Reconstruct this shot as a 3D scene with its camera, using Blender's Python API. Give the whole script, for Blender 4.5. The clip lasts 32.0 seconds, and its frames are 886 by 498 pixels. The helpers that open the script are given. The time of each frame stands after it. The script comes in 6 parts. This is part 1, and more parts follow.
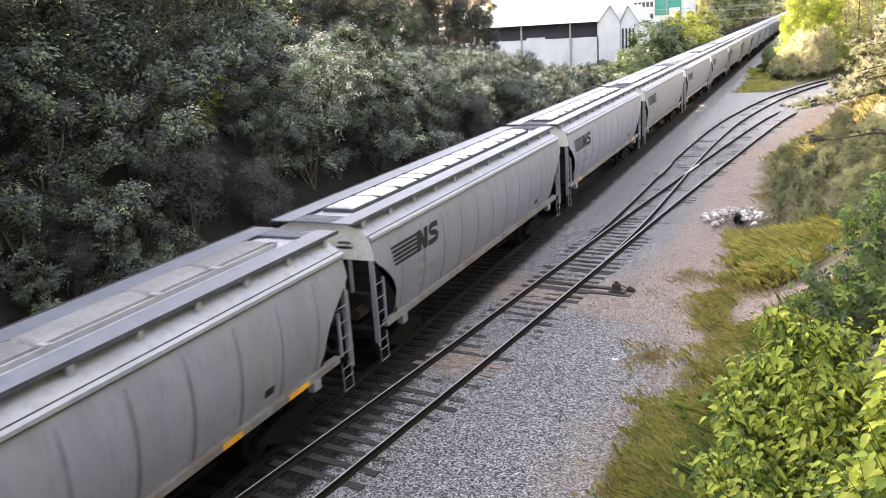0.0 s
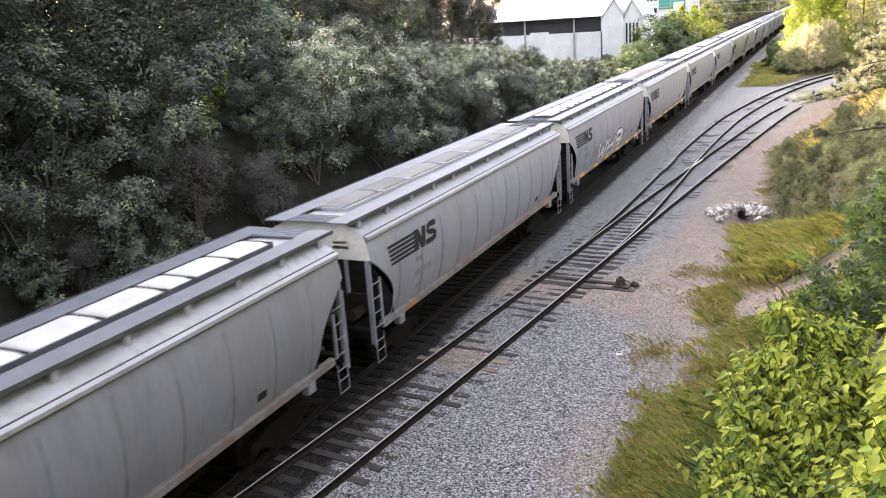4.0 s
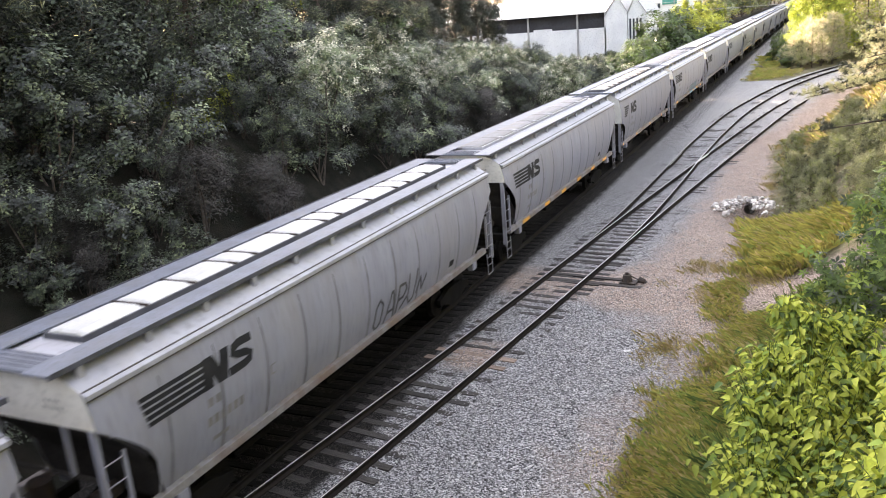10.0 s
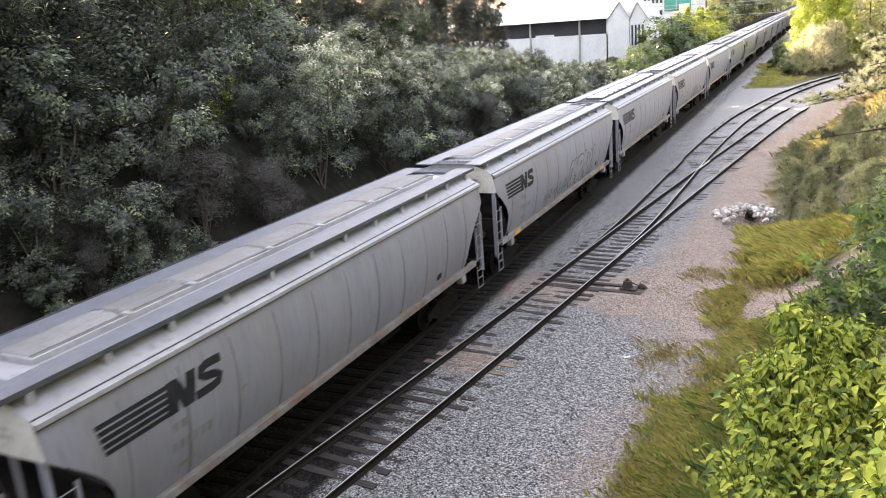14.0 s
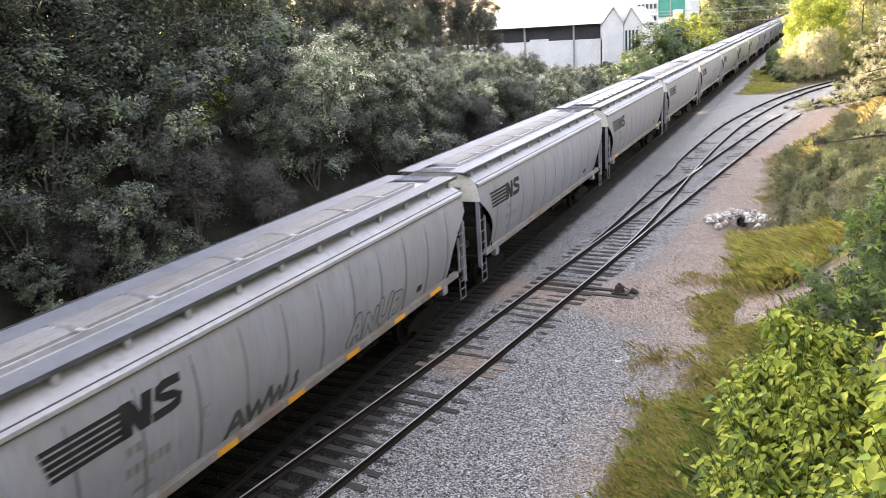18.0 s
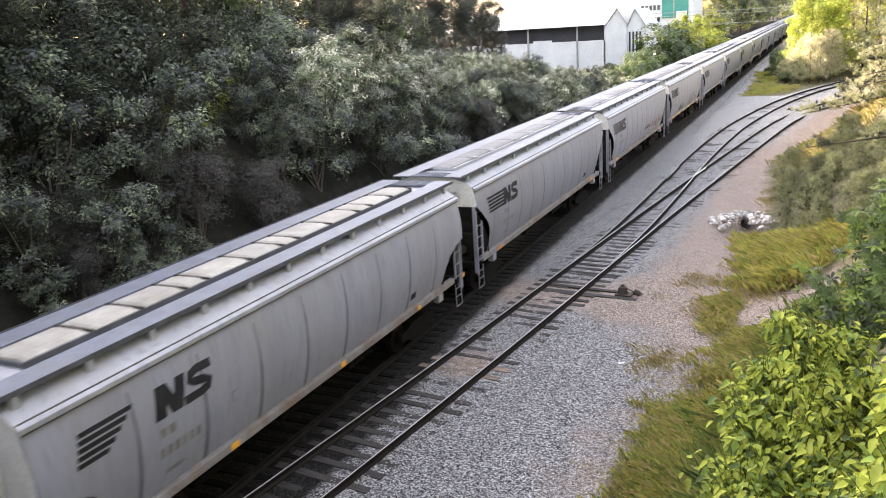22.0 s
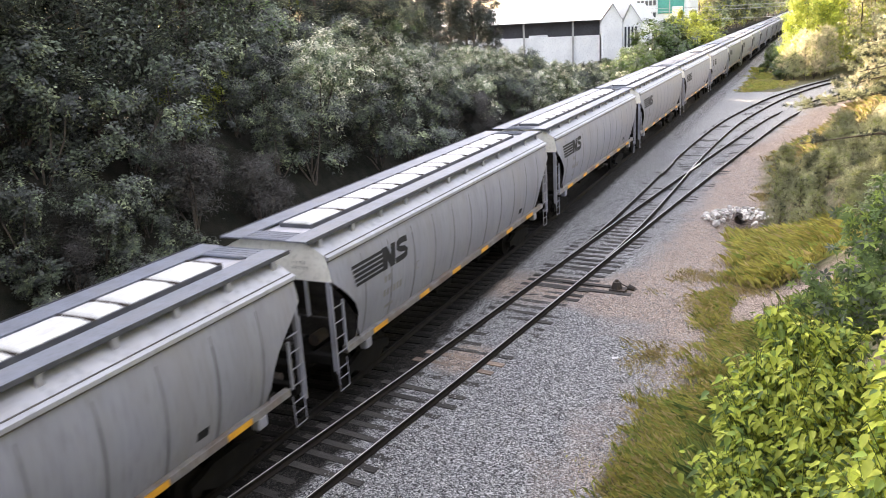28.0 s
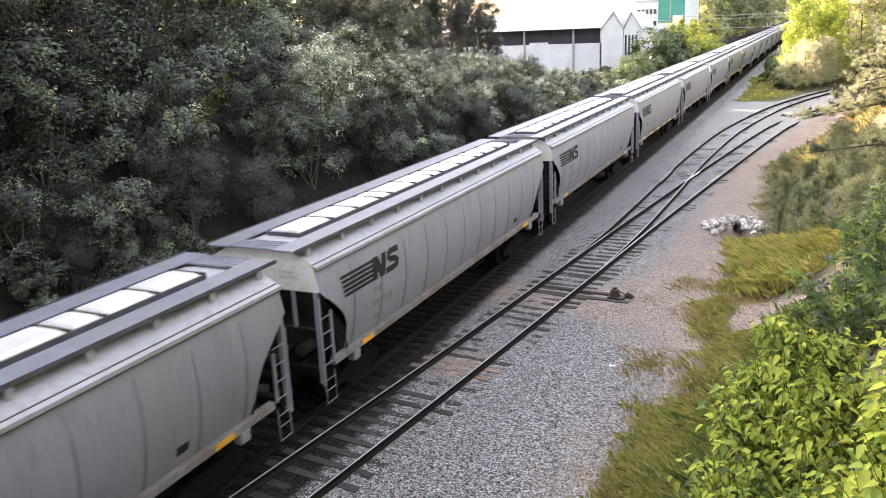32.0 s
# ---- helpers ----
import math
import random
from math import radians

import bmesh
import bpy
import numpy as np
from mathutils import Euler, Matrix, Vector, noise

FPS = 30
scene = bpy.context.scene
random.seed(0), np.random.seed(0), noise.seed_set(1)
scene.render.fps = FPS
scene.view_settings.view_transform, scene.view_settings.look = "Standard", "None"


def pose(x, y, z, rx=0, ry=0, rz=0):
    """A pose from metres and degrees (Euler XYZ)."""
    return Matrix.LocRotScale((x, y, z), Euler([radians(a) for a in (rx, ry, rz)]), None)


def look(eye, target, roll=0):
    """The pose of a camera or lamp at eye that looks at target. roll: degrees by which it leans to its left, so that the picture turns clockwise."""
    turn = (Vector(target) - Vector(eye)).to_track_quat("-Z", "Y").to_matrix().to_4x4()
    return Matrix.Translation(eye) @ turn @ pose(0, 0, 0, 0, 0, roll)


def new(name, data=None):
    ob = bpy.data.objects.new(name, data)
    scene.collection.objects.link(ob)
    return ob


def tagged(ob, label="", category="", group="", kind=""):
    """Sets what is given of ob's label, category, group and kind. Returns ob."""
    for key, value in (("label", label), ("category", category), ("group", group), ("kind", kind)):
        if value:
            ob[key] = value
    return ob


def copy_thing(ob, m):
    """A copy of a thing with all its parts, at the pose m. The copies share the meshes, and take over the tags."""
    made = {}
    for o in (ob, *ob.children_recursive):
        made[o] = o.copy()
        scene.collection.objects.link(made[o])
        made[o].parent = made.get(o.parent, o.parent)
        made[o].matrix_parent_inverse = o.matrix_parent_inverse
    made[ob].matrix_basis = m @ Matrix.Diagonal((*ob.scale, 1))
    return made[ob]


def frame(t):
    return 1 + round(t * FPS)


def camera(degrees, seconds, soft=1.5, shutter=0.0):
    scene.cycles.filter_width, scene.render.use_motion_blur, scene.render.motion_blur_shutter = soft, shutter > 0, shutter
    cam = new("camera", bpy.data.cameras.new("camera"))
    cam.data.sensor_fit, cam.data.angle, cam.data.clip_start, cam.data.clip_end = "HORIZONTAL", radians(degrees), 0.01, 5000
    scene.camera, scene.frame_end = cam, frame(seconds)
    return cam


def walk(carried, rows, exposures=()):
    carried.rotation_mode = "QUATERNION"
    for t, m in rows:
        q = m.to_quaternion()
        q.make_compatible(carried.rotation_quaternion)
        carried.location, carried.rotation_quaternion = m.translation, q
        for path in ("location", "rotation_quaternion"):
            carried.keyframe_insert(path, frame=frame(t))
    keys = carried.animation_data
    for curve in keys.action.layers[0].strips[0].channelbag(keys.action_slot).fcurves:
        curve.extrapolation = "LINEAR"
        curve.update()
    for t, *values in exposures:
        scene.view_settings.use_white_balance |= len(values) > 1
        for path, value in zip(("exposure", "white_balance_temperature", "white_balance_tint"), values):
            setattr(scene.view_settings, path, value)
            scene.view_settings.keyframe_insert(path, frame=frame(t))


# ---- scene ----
cam = camera(57.1, 32.0, soft=0.95, shutter=0.22)
EYE = (12.01, 0.0, 9.42)
# seconds and the camera's turn in degrees; it is held by hand at one spot
PATH = (
    (0, 74.37, 3.54, 24.00), (0.5, 74.36, 3.63, 23.84), (1, 74.47, 3.79, 23.96), (1.5, 74.40, 3.71, 23.96),
    (2, 74.36, 3.69, 24.13), (2.5, 74.32, 3.78, 23.96), (3, 74.20, 3.84, 24.08), (3.5, 74.10, 3.70, 24.10),
    (5.5, 73.99, 3.94, 24.58), (6, 73.98, 3.98, 24.21), (6.5, 74.10, 4.13, 24.31), (7, 73.86, 4.05, 24.42),
    (7.5, 73.75, 4.01, 24.51), (8, 73.86, 4.14, 24.33), (8.5, 73.75, 4.21, 24.31), (9, 73.60, 4.32, 24.43),
    (9.5, 73.66, 4.42, 24.48), (10, 73.98, 4.56, 24.43), (10.5, 74.02, 4.56, 24.31), (11, 74.04, 4.53, 24.57),
    (11.5, 74.04, 4.51, 24.43), (12, 73.99, 4.66, 24.59), (12.5, 74.12, 4.46, 24.64), (13, 74.02, 4.40, 24.68),
    (13.5, 74.14, 4.29, 24.48), (14, 74.31, 4.11, 24.59), (14.5, 74.23, 3.81, 24.40), (16.5, 74.16, 3.29, 24.27),
    (17, 74.24, 3.34, 24.33), (17.5, 74.31, 3.47, 24.33), (18, 74.49, 3.48, 24.23), (18.5, 74.43, 3.42, 24.23),
    (19, 74.53, 3.56, 24.25), (19.5, 74.58, 3.56, 24.21), (20, 74.64, 3.42, 24.35), (20.5, 74.71, 3.37, 24.45),
    (21, 74.60, 3.39, 24.42), (21.5, 74.65, 3.29, 24.38), (22, 74.60, 3.48, 24.46), (22.5, 74.41, 3.48, 24.57),
    (23, 74.12, 3.60, 24.72), (23.5, 74.14, 3.54, 24.48), (24, 74.21, 3.41, 24.37), (24.5, 74.37, 3.16, 24.16),
    (25, 74.24, 3.14, 24.04), (25.5, 74.13, 3.03, 24.06), (27.5, 74.11, 3.14, 24.21), (28, 74.18, 3.11, 24.17),
    (28.5, 74.11, 3.06, 24.39), (29, 73.97, 3.07, 24.54), (29.5, 73.95, 2.85, 24.39), (30, 74.12, 2.57, 24.44),
    (30.5, 74.25, 2.35, 24.54), (31, 74.32, 2.53, 24.55), (31.5, 74.32, 2.49, 24.46), (32, 74.59, 2.48, 24.23),
)
walk(cam, [(t, pose(*EYE, rx, ry, rz)) for t, rx, ry, rz in PATH], [(0, 2.90, 7000, 19), (32, 2.90, 7000, 19)])

# ---- world and sun ----
SUN_ELEVATION, SUN_FROM = 17.0, (-1.0, 0.5)  # the sun stands low over the woods beside the line
world = bpy.data.worlds.new("world")
scene.world = world
world.use_nodes = True
wn = world.node_tree
sky = wn.nodes.new("ShaderNodeTexSky")
sky.sky_type = "NISHITA"
sky.sun_disc = False
sky.sun_elevation = radians(SUN_ELEVATION)
sky.sun_rotation = math.atan2(SUN_FROM[0], SUN_FROM[1])
sky.air_density, sky.dust_density, sky.ozone_density = 1.0, 2.5, 1.0
wn.links.new(sky.outputs[0], wn.nodes["Background"].inputs[0])
wn.nodes["Background"].inputs[1].default_value = 0.09
# a thin veil of high cloud evens out the sky
veil = wn.nodes.new("ShaderNodeBackground")
veil.inputs[0].default_value, veil.inputs[1].default_value = (1.0, 0.98, 0.94, 1), 0.175
both = wn.nodes.new("ShaderNodeAddShader")
wn.links.new(wn.nodes["Background"].outputs[0], both.inputs[0])
wn.links.new(veil.outputs[0], both.inputs[1])
wn.links.new(both.outputs[0], wn.nodes["World Output"].inputs[0])
sun = new("sun", bpy.data.lights.new("sun", "SUN"))
sun.data.energy, sun.data.angle, sun.data.color = 5.0, radians(0.5), (1.0, 0.88, 0.7)
el = radians(SUN_ELEVATION)
h = math.hypot(*SUN_FROM)
way_to_sun = Vector((SUN_FROM[0] / h * math.cos(el), SUN_FROM[1] / h * math.cos(el), math.sin(el)))
sun.matrix_world = look(way_to_sun * 100, (0, 0, 0))


# ---- materials ----
def material(name, colour, rough=0.7, metal=0.0, second=None, scale=3.0, bump=0.0, bump_scale=40.0, stretch=(1, 1, 1),
             spread=0.0, island=0.0, through_light=0.0, dirt=None, dirt_scale=1.5, dirt_amount=0.5, spec=0.5):
    """A principled material with noise at two scales, an optional dirt layer and per-object or per-island variation."""
    m = bpy.data.materials.new(name)
    m.use_nodes = True
    t = m.node_tree
    n, l = t.nodes, t.links
    b = n["Principled BSDF"]
    b.inputs["Roughness"].default_value, b.inputs["Metallic"].default_value = rough, metal
    b.inputs["Specular IOR Level"].default_value = spec
    coord = n.new("ShaderNodeTexCoord")
    mapping = n.new("ShaderNodeMapping")
    mapping.inputs["Scale"].default_value = stretch
    l.new(coord.outputs["Object"], mapping.inputs[0])

    def noise_tex(s, detail=5.0):
        x = n.new("ShaderNodeTexNoise")
        x.inputs["Scale"].default_value, x.inputs["Detail"].default_value = s, detail
        l.new(mapping.outputs[0], x.inputs["Vector"])
        return x

    def mix(a, c, fac, blend="MIX"):
        x = n.new("ShaderNodeMix")
        x.data_type, x.blend_type = "RGBA", blend
        for sock, v in ((x.inputs[6], a), (x.inputs[7], c)):
            if isinstance(v, tuple):
                sock.default_value = (*v[:3], 1)
            else:
                l.new(v, sock)
        if isinstance(fac, float):
            x.inputs[0].default_value = fac
        else:
            l.new(fac, x.inputs[0])
        return x.outputs[2]

    def ramp(v, lo, hi):
        x = n.new("ShaderNodeMapRange")
        x.inputs[1].default_value, x.inputs[2].default_value = lo, hi
        l.new(v, x.inputs[0])
        return x.outputs[0]

    out = colour
    second = second or tuple(c * 0.72 for c in colour)
    out = mix(colour, second, ramp(noise_tex(scale).outputs[0], 0.38, 0.66))
    out = mix(out, tuple(c * 0.8 for c in second), ramp(noise_tex(scale * 9, 3.0).outputs[0], 0.5, 0.75))
    if dirt:
        out = mix(out, dirt, mulv(n, l, ramp(noise_tex(dirt_scale, 7.0).outputs[0], 0.45, 0.75), dirt_amount))
    for k, per_object in ((spread, True), (island, False)):
        if not k:
            continue
        src = n.new("ShaderNodeObjectInfo").outputs["Random"] if per_object else n.new("ShaderNodeNewGeometry").outputs["Random Per Island"]
        hsv = n.new("ShaderNodeHueSaturation")
        x = n.new("ShaderNodeMapRange")
        x.inputs[3].default_value, x.inputs[4].default_value = 1 - k, 1 + k
        l.new(src, x.inputs[0])
        l.new(x.outputs[0], hsv.inputs["Value"])
        if isinstance(out, tuple):
            hsv.inputs["Color"].default_value = (*out, 1)
        else:
            l.new(out, hsv.inputs["Color"])
        out = hsv.outputs[0]
    l.new(out, b.inputs["Base Color"])
    if bump:
        bp = n.new("ShaderNodeBump")
        bp.inputs["Strength"].default_value, bp.inputs["Distance"].default_value = bump, 0.03
        l.new(noise_tex(bump_scale, 3.0).outputs[0], bp.inputs["Height"])
        l.new(bp.outputs[0], b.inputs["Normal"])
    if through_light:
        tr = n.new("ShaderNodeBsdfTranslucent")
        l.new(out, tr.inputs[0])
        ms = n.new("ShaderNodeMixShader")
        ms.inputs[0].default_value = through_light
        l.new(b.outputs[0], ms.inputs[1])
        l.new(tr.outputs[0], ms.inputs[2])
        l.new(ms.outputs[0], n["Material Output"].inputs[0])
    return m


def mulv(n, l, v, k):
    x = n.new("ShaderNodeMath")
    x.operation = "MULTIPLY"
    x.inputs[1].default_value = k
    l.new(v, x.inputs[0])
    return x.outputs[0]


def ground_material():
    """Crushed stone, aged oily ballast toned with the train's shade, far gravel paled for haze, pinkish grit, grassy
    soil and leaf litter, blended along ragged borders.
    """
    m = bpy.data.materials.new("ground")
    m.use_nodes = True
    n, l = m.node_tree.nodes, m.node_tree.links
    b = n["Principled BSDF"]
    b.inputs["Roughness"].default_value = 0.92
    b.inputs["Specular IOR Level"].default_value = 0.2
    co = n.new("ShaderNodeTexCoord").outputs["Object"]

    def noise_tex(scale, detail=6.0):
        x = n.new("ShaderNodeTexNoise")
        x.inputs["Scale"].default_value, x.inputs["Detail"].default_value = scale, detail
        l.new(co, x.inputs["Vector"])
        return x.outputs[0]

    def ramp(v, *stops):
        x = n.new("ShaderNodeValToRGB")
        for i, (p, c) in enumerate(stops):
            e = x.color_ramp.elements[i] if i < 2 else x.color_ramp.elements.new(p)
            e.position, e.color = p, (*c, 1)
        l.new(v, x.inputs[0])
        return x.outputs[0]

    def blend(a, c, fac):
        x = n.new("ShaderNodeMix")
        x.data_type = "RGBA"
        l.new(a, x.inputs[6])
        l.new(c, x.inputs[7])
        l.new(fac, x.inputs[0])
        return x.outputs[2]

    def mask(name, ragged, scale, lo=0.42, hi=0.58):
        """A vertex mask with its border broken up by noise."""
        at = n.new("ShaderNodeAttribute")
        at.attribute_name = name
        x = n.new("ShaderNodeMath")
        x.operation = "MULTIPLY_ADD"
        l.new(noise_tex(scale), x.inputs[0])
        x.inputs[1].default_value = ragged
        y = n.new("ShaderNodeMath")
        y.operation = "SUBTRACT"
        l.new(at.outputs["Fac"], y.inputs[0])
        y.inputs[1].default_value = ragged / 2
        l.new(y.outputs[0], x.inputs[2])
        r = n.new("ShaderNodeMapRange")
        r.inputs[1].default_value, r.inputs[2].default_value = lo, hi
        l.new(x.outputs[0], r.inputs[0])
        return r.outputs[0]

    v = n.new("ShaderNodeTexVoronoi")
    v.inputs["Scale"].default_value = 31
    l.new(co, v.inputs["Vector"])
    sep = n.new("ShaderNodeSeparateColor")
    l.new(v.outputs["Color"], sep.inputs[0])
    fresh = ramp(sep.outputs[0], (0.05, (0.024, 0.024, 0.026)), (0.97, (0.68, 0.676, 0.68)), (0.5, (0.19, 0.19, 0.195)))
    # oily ballast, darkened further: the train's shade is put into its tone
    old_shaded = ramp(sep.outputs[1], (0.1, (0.007, 0.0063, 0.006)), (0.95, (0.055, 0.05, 0.046)), (0.6, (0.017, 0.0155, 0.0142)))
    grit = ramp(sep.outputs[2], (0.08, (0.12, 0.092, 0.078)), (0.95, (0.68, 0.56, 0.485)), (0.5, (0.33, 0.262, 0.222)))
    soil = ramp(noise_tex(2.3), (0.35, (0.13, 0.11, 0.06)), (0.7, (0.25, 0.20, 0.14)), (0.5, (0.15, 0.15, 0.08)))
    # very dark floor in the gaps between the bank shrubs
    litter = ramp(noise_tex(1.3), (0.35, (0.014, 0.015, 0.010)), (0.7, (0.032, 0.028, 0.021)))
    # far gravel tone: distance haze is put into its colour
    haze_pale = ramp(sep.outputs[1], (0.1, (0.24, 0.238, 0.236)), (0.95, (0.62, 0.615, 0.61)), (0.5, (0.40, 0.397, 0.394)))
    c = blend(fresh, haze_pale, mask("haze_pale", 0.7, 0.5, 0.25, 0.85))
    c = blend(c, grit, mask("grit", 0.9, 0.8, 0.3, 0.85))
    c = blend(c, old_shaded, mask("old_shaded", 0.5, 1.2, 0.3, 0.7))
    c = blend(c, soil, mask("soil", 0.55, 3.5, 0.25, 0.75))
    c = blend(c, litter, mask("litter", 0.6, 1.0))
    l.new(c, b.inputs["Base Color"])
    bp = n.new("ShaderNodeBump")
    bp.inputs["Strength"].default_value, bp.inputs["Distance"].default_value, bp.invert = 0.9, 0.05, True
    l.new(v.outputs["Distance"], bp.inputs["Height"])
    l.new(bp.outputs[0], b.inputs["Normal"])
    return m


GROUND = ground_material()
STONE = material("stone", (0.42, 0.416, 0.416), 0.9, second=(0.24, 0.238, 0.239), scale=5, bump=0.5, island=0.6)
# main line ties: oily, with the train's shade put into the tone
TIMBER_DARK = material("oily_shaded_timber", (0.014, 0.0125, 0.0115), 0.95, spec=0.15, second=(0.008, 0.007, 0.007), scale=4, stretch=(0.6, 5, 5), bump=0.5, bump_scale=18, spread=0.3)
TIMBER = material("timber", (0.060, 0.054, 0.05), 0.9, second=(0.030, 0.027, 0.025), scale=4, stretch=(0.6, 5, 5), bump=0.5, bump_scale=18, spread=0.3)
TIMBER_PALE = material("pale_timber", (0.42, 0.33, 0.26), 0.9, second=(0.20, 0.14, 0.11), scale=5, stretch=(0.6, 5, 5), bump=0.5, spread=0.3)
RAIL_TOP = material("rail_top", (0.70, 0.68, 0.66), 0.4, 0.2, second=(0.52, 0.50, 0.48), scale=2)
RAIL_SIDE = material("rail_side", (0.026, 0.022, 0.02), 0.95, 0.0, spec=0.12, second=(0.024, 0.02, 0.018), scale=3, bump=0.2)
IRON = material("iron", (0.05, 0.045, 0.042), 0.7, 0.3, second=(0.07, 0.05, 0.04), scale=6)
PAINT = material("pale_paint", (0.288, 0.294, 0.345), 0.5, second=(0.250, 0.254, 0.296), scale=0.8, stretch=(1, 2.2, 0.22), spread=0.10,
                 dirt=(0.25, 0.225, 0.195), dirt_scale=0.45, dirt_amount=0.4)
# cream ends, lightened further: the sky light they catch is in the colour
END_PAINT = material("skylit_cream_paint", (0.87, 0.85, 0.80), 0.55, second=(0.79, 0.77, 0.72), scale=1.0, spread=0.08, dirt=(0.4, 0.36, 0.3), dirt_amount=0.3)
# dark strips that stand for shade below the drip rail and in roof gaps
SHADOW_GAP = material("gap_shadow", (0.10, 0.095, 0.09), 0.8, second=(0.16, 0.15, 0.14), scale=2)
SEAM = material("seam_dirt", (0.105, 0.105, 0.116), 0.7, second=(0.185, 0.186, 0.204), scale=1.6, spread=0.15)
SEAM_SOFT = material("seam_smear", (0.232, 0.234, 0.262), 0.7, second=(0.275, 0.278, 0.312), scale=2.4, spread=0.1)
# paler than the sides: sky light on the roof is put into the tone
ROOF = material("skylit_roof_paint", (0.43, 0.433, 0.468), 0.4, second=(0.36, 0.363, 0.395), scale=0.6, spread=0.08, dirt=(0.36, 0.34, 0.33), dirt_amount=0.5)
EDGE = material("dark_edge_steel", (0.055, 0.058, 0.068), 0.6, second=(0.09, 0.094, 0.108), scale=2.5)
SILL = material("weathered_sill", (0.27, 0.26, 0.262), 0.7, second=(0.19, 0.172, 0.16), scale=1.4, stretch=(1, 1.4, 1), spread=0.12, dirt=(0.17, 0.095, 0.055), dirt_scale=0.9, dirt_amount=0.75)
BOARD = material("walkway_steel", (0.205, 0.225, 0.275), 0.5, 0.3, second=(0.165, 0.178, 0.21), scale=2, spread=0.12, dirt=(0.22, 0.22, 0.23))
HATCH_WHITE = material("white_hatch", (0.66, 0.66, 0.64), 0.5, second=(0.56, 0.56, 0.54), scale=2, spread=0.05, dirt=(0.5, 0.48, 0.44), dirt_amount=0.4)
HATCH_CREAM = material("cream_hatch", (0.46, 0.44, 0.39), 0.6, second=(0.36, 0.34, 0.30), scale=2, spread=0.12, dirt=(0.26, 0.22, 0.17), dirt_amount=0.6)
HATCH_GREY = material("dull_hatch", (0.235, 0.235, 0.245), 0.6, second=(0.18, 0.18, 0.185), scale=1, spread=0.18, dirt=(0.19, 0.165, 0.14), dirt_amount=0.6)
# grimy undersides and end recesses; their shade is put into these dark tones
UNDER = material("shaded_underframe_grime", (0.013, 0.012, 0.0115), 0.95, second=(0.008, 0.0075, 0.007), scale=3, dirt=(0.02, 0.016, 0.013), spec=0.15)
SLOPE = material("shaded_slope_grime", (0.062, 0.057, 0.054), 0.9, second=(0.034, 0.031, 0.030), scale=2, spec=0.2)
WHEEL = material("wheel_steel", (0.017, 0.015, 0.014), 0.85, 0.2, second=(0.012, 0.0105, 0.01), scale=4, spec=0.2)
BLACK = material("black_paint", (0.012, 0.012, 0.014), 0.7, second=(0.026, 0.026, 0.028), scale=2, spec=0.25)
FADED = material("faded_lettering", (0.17, 0.165, 0.16), 0.6, second=(0.26, 0.25, 0.24), scale=3)
AMBER = material("amber_sheeting", (0.85, 0.42, 0.03), 0.4, second=(0.75, 0.34, 0.03), scale=2, spread=0.15)
RUSTY = material("faded_sheeting", (0.62, 0.25, 0.06), 0.6, second=(0.45, 0.22, 0.12), scale=3, spread=0.2)
SPRAY_WHITE = material("white_spray", (0.85, 0.85, 0.85), 0.6, second=(0.6, 0.6, 0.6), scale=2)
SPRAY_BLUE = material("blue_spray", (0.12, 0.28, 0.41), 0.6, second=(0.18, 0.35, 0.46), scale=2)
SPRAY_TEAL = material("pale_blue_spray", (0.17, 0.27, 0.31), 0.7, second=(0.24, 0.29, 0.30), scale=2)
SPRAY_PALE = material("thin_grey_spray", (0.32, 0.315, 0.335), 0.6, second=(0.25, 0.247, 0.265), scale=1.5)
SPRAY_DIM = material("grey_spray", (0.13, 0.13, 0.14), 0.7, second=(0.24, 0.23, 0.23), scale=3)
SPRAY_DARK = material("charcoal_spray", (0.05, 0.05, 0.055), 0.7, second=(0.10, 0.10, 0.10), scale=3)
SPRAY_RED = material("red_spray", (0.22, 0.06, 0.05), 0.7, second=(0.3, 0.1, 0.08), scale=3)
BARK = material("bark", (0.12, 0.095, 0.075), 0.95, second=(0.06, 0.048, 0.04), scale=3, stretch=(4, 4, 0.7), bump=0.8, bump_scale=12)


def leaf(name, a, b, k=0.35, light=0.25, rough=0.6):
    return material(name, a, rough, second=b, scale=0.9, island=k, spread=0.3, through_light=light, spec=0.25)


LEAF_DARK = leaf("dark_leaves", (0.090, 0.097, 0.086), (0.048, 0.055, 0.049), 0.5, 0.2, 0.42)
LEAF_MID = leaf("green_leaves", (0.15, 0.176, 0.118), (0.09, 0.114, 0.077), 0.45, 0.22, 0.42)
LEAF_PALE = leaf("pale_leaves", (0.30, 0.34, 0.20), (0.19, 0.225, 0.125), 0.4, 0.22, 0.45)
LEAF_BLOOM = leaf("blossom", (0.74, 0.72, 0.60), (0.58, 0.57, 0.44), 0.25, 0.2)
LEAF_BRIGHT = leaf("fresh_leaves", (0.50, 0.54, 0.09), (0.34, 0.41, 0.065), 0.32, 0.3)
LEAF_FRESH = leaf("mid_green_leaves", (0.27, 0.36, 0.075), (0.20, 0.29, 0.06), 0.3, 0.3)
LEAF_SUN = leaf("yellow_green_leaves", (0.40, 0.42, 0.09), (0.28, 0.33, 0.07), 0.3, 0.35)
LEAF_VINE = leaf("vine_leaves", (0.14, 0.20, 0.06), (0.085, 0.14, 0.045), 0.35, 0.25)
TWIGS = leaf("bare_twigs", (0.088, 0.08, 0.072), (0.05, 0.046, 0.042), 0.35, 0.05, 0.8)
# lightened and tan needle tones: the low sun is put into the colour
NEEDLES = leaf("pine_needles", (0.38, 0.385, 0.225), (0.26, 0.27, 0.155), 0.4, 0.15)
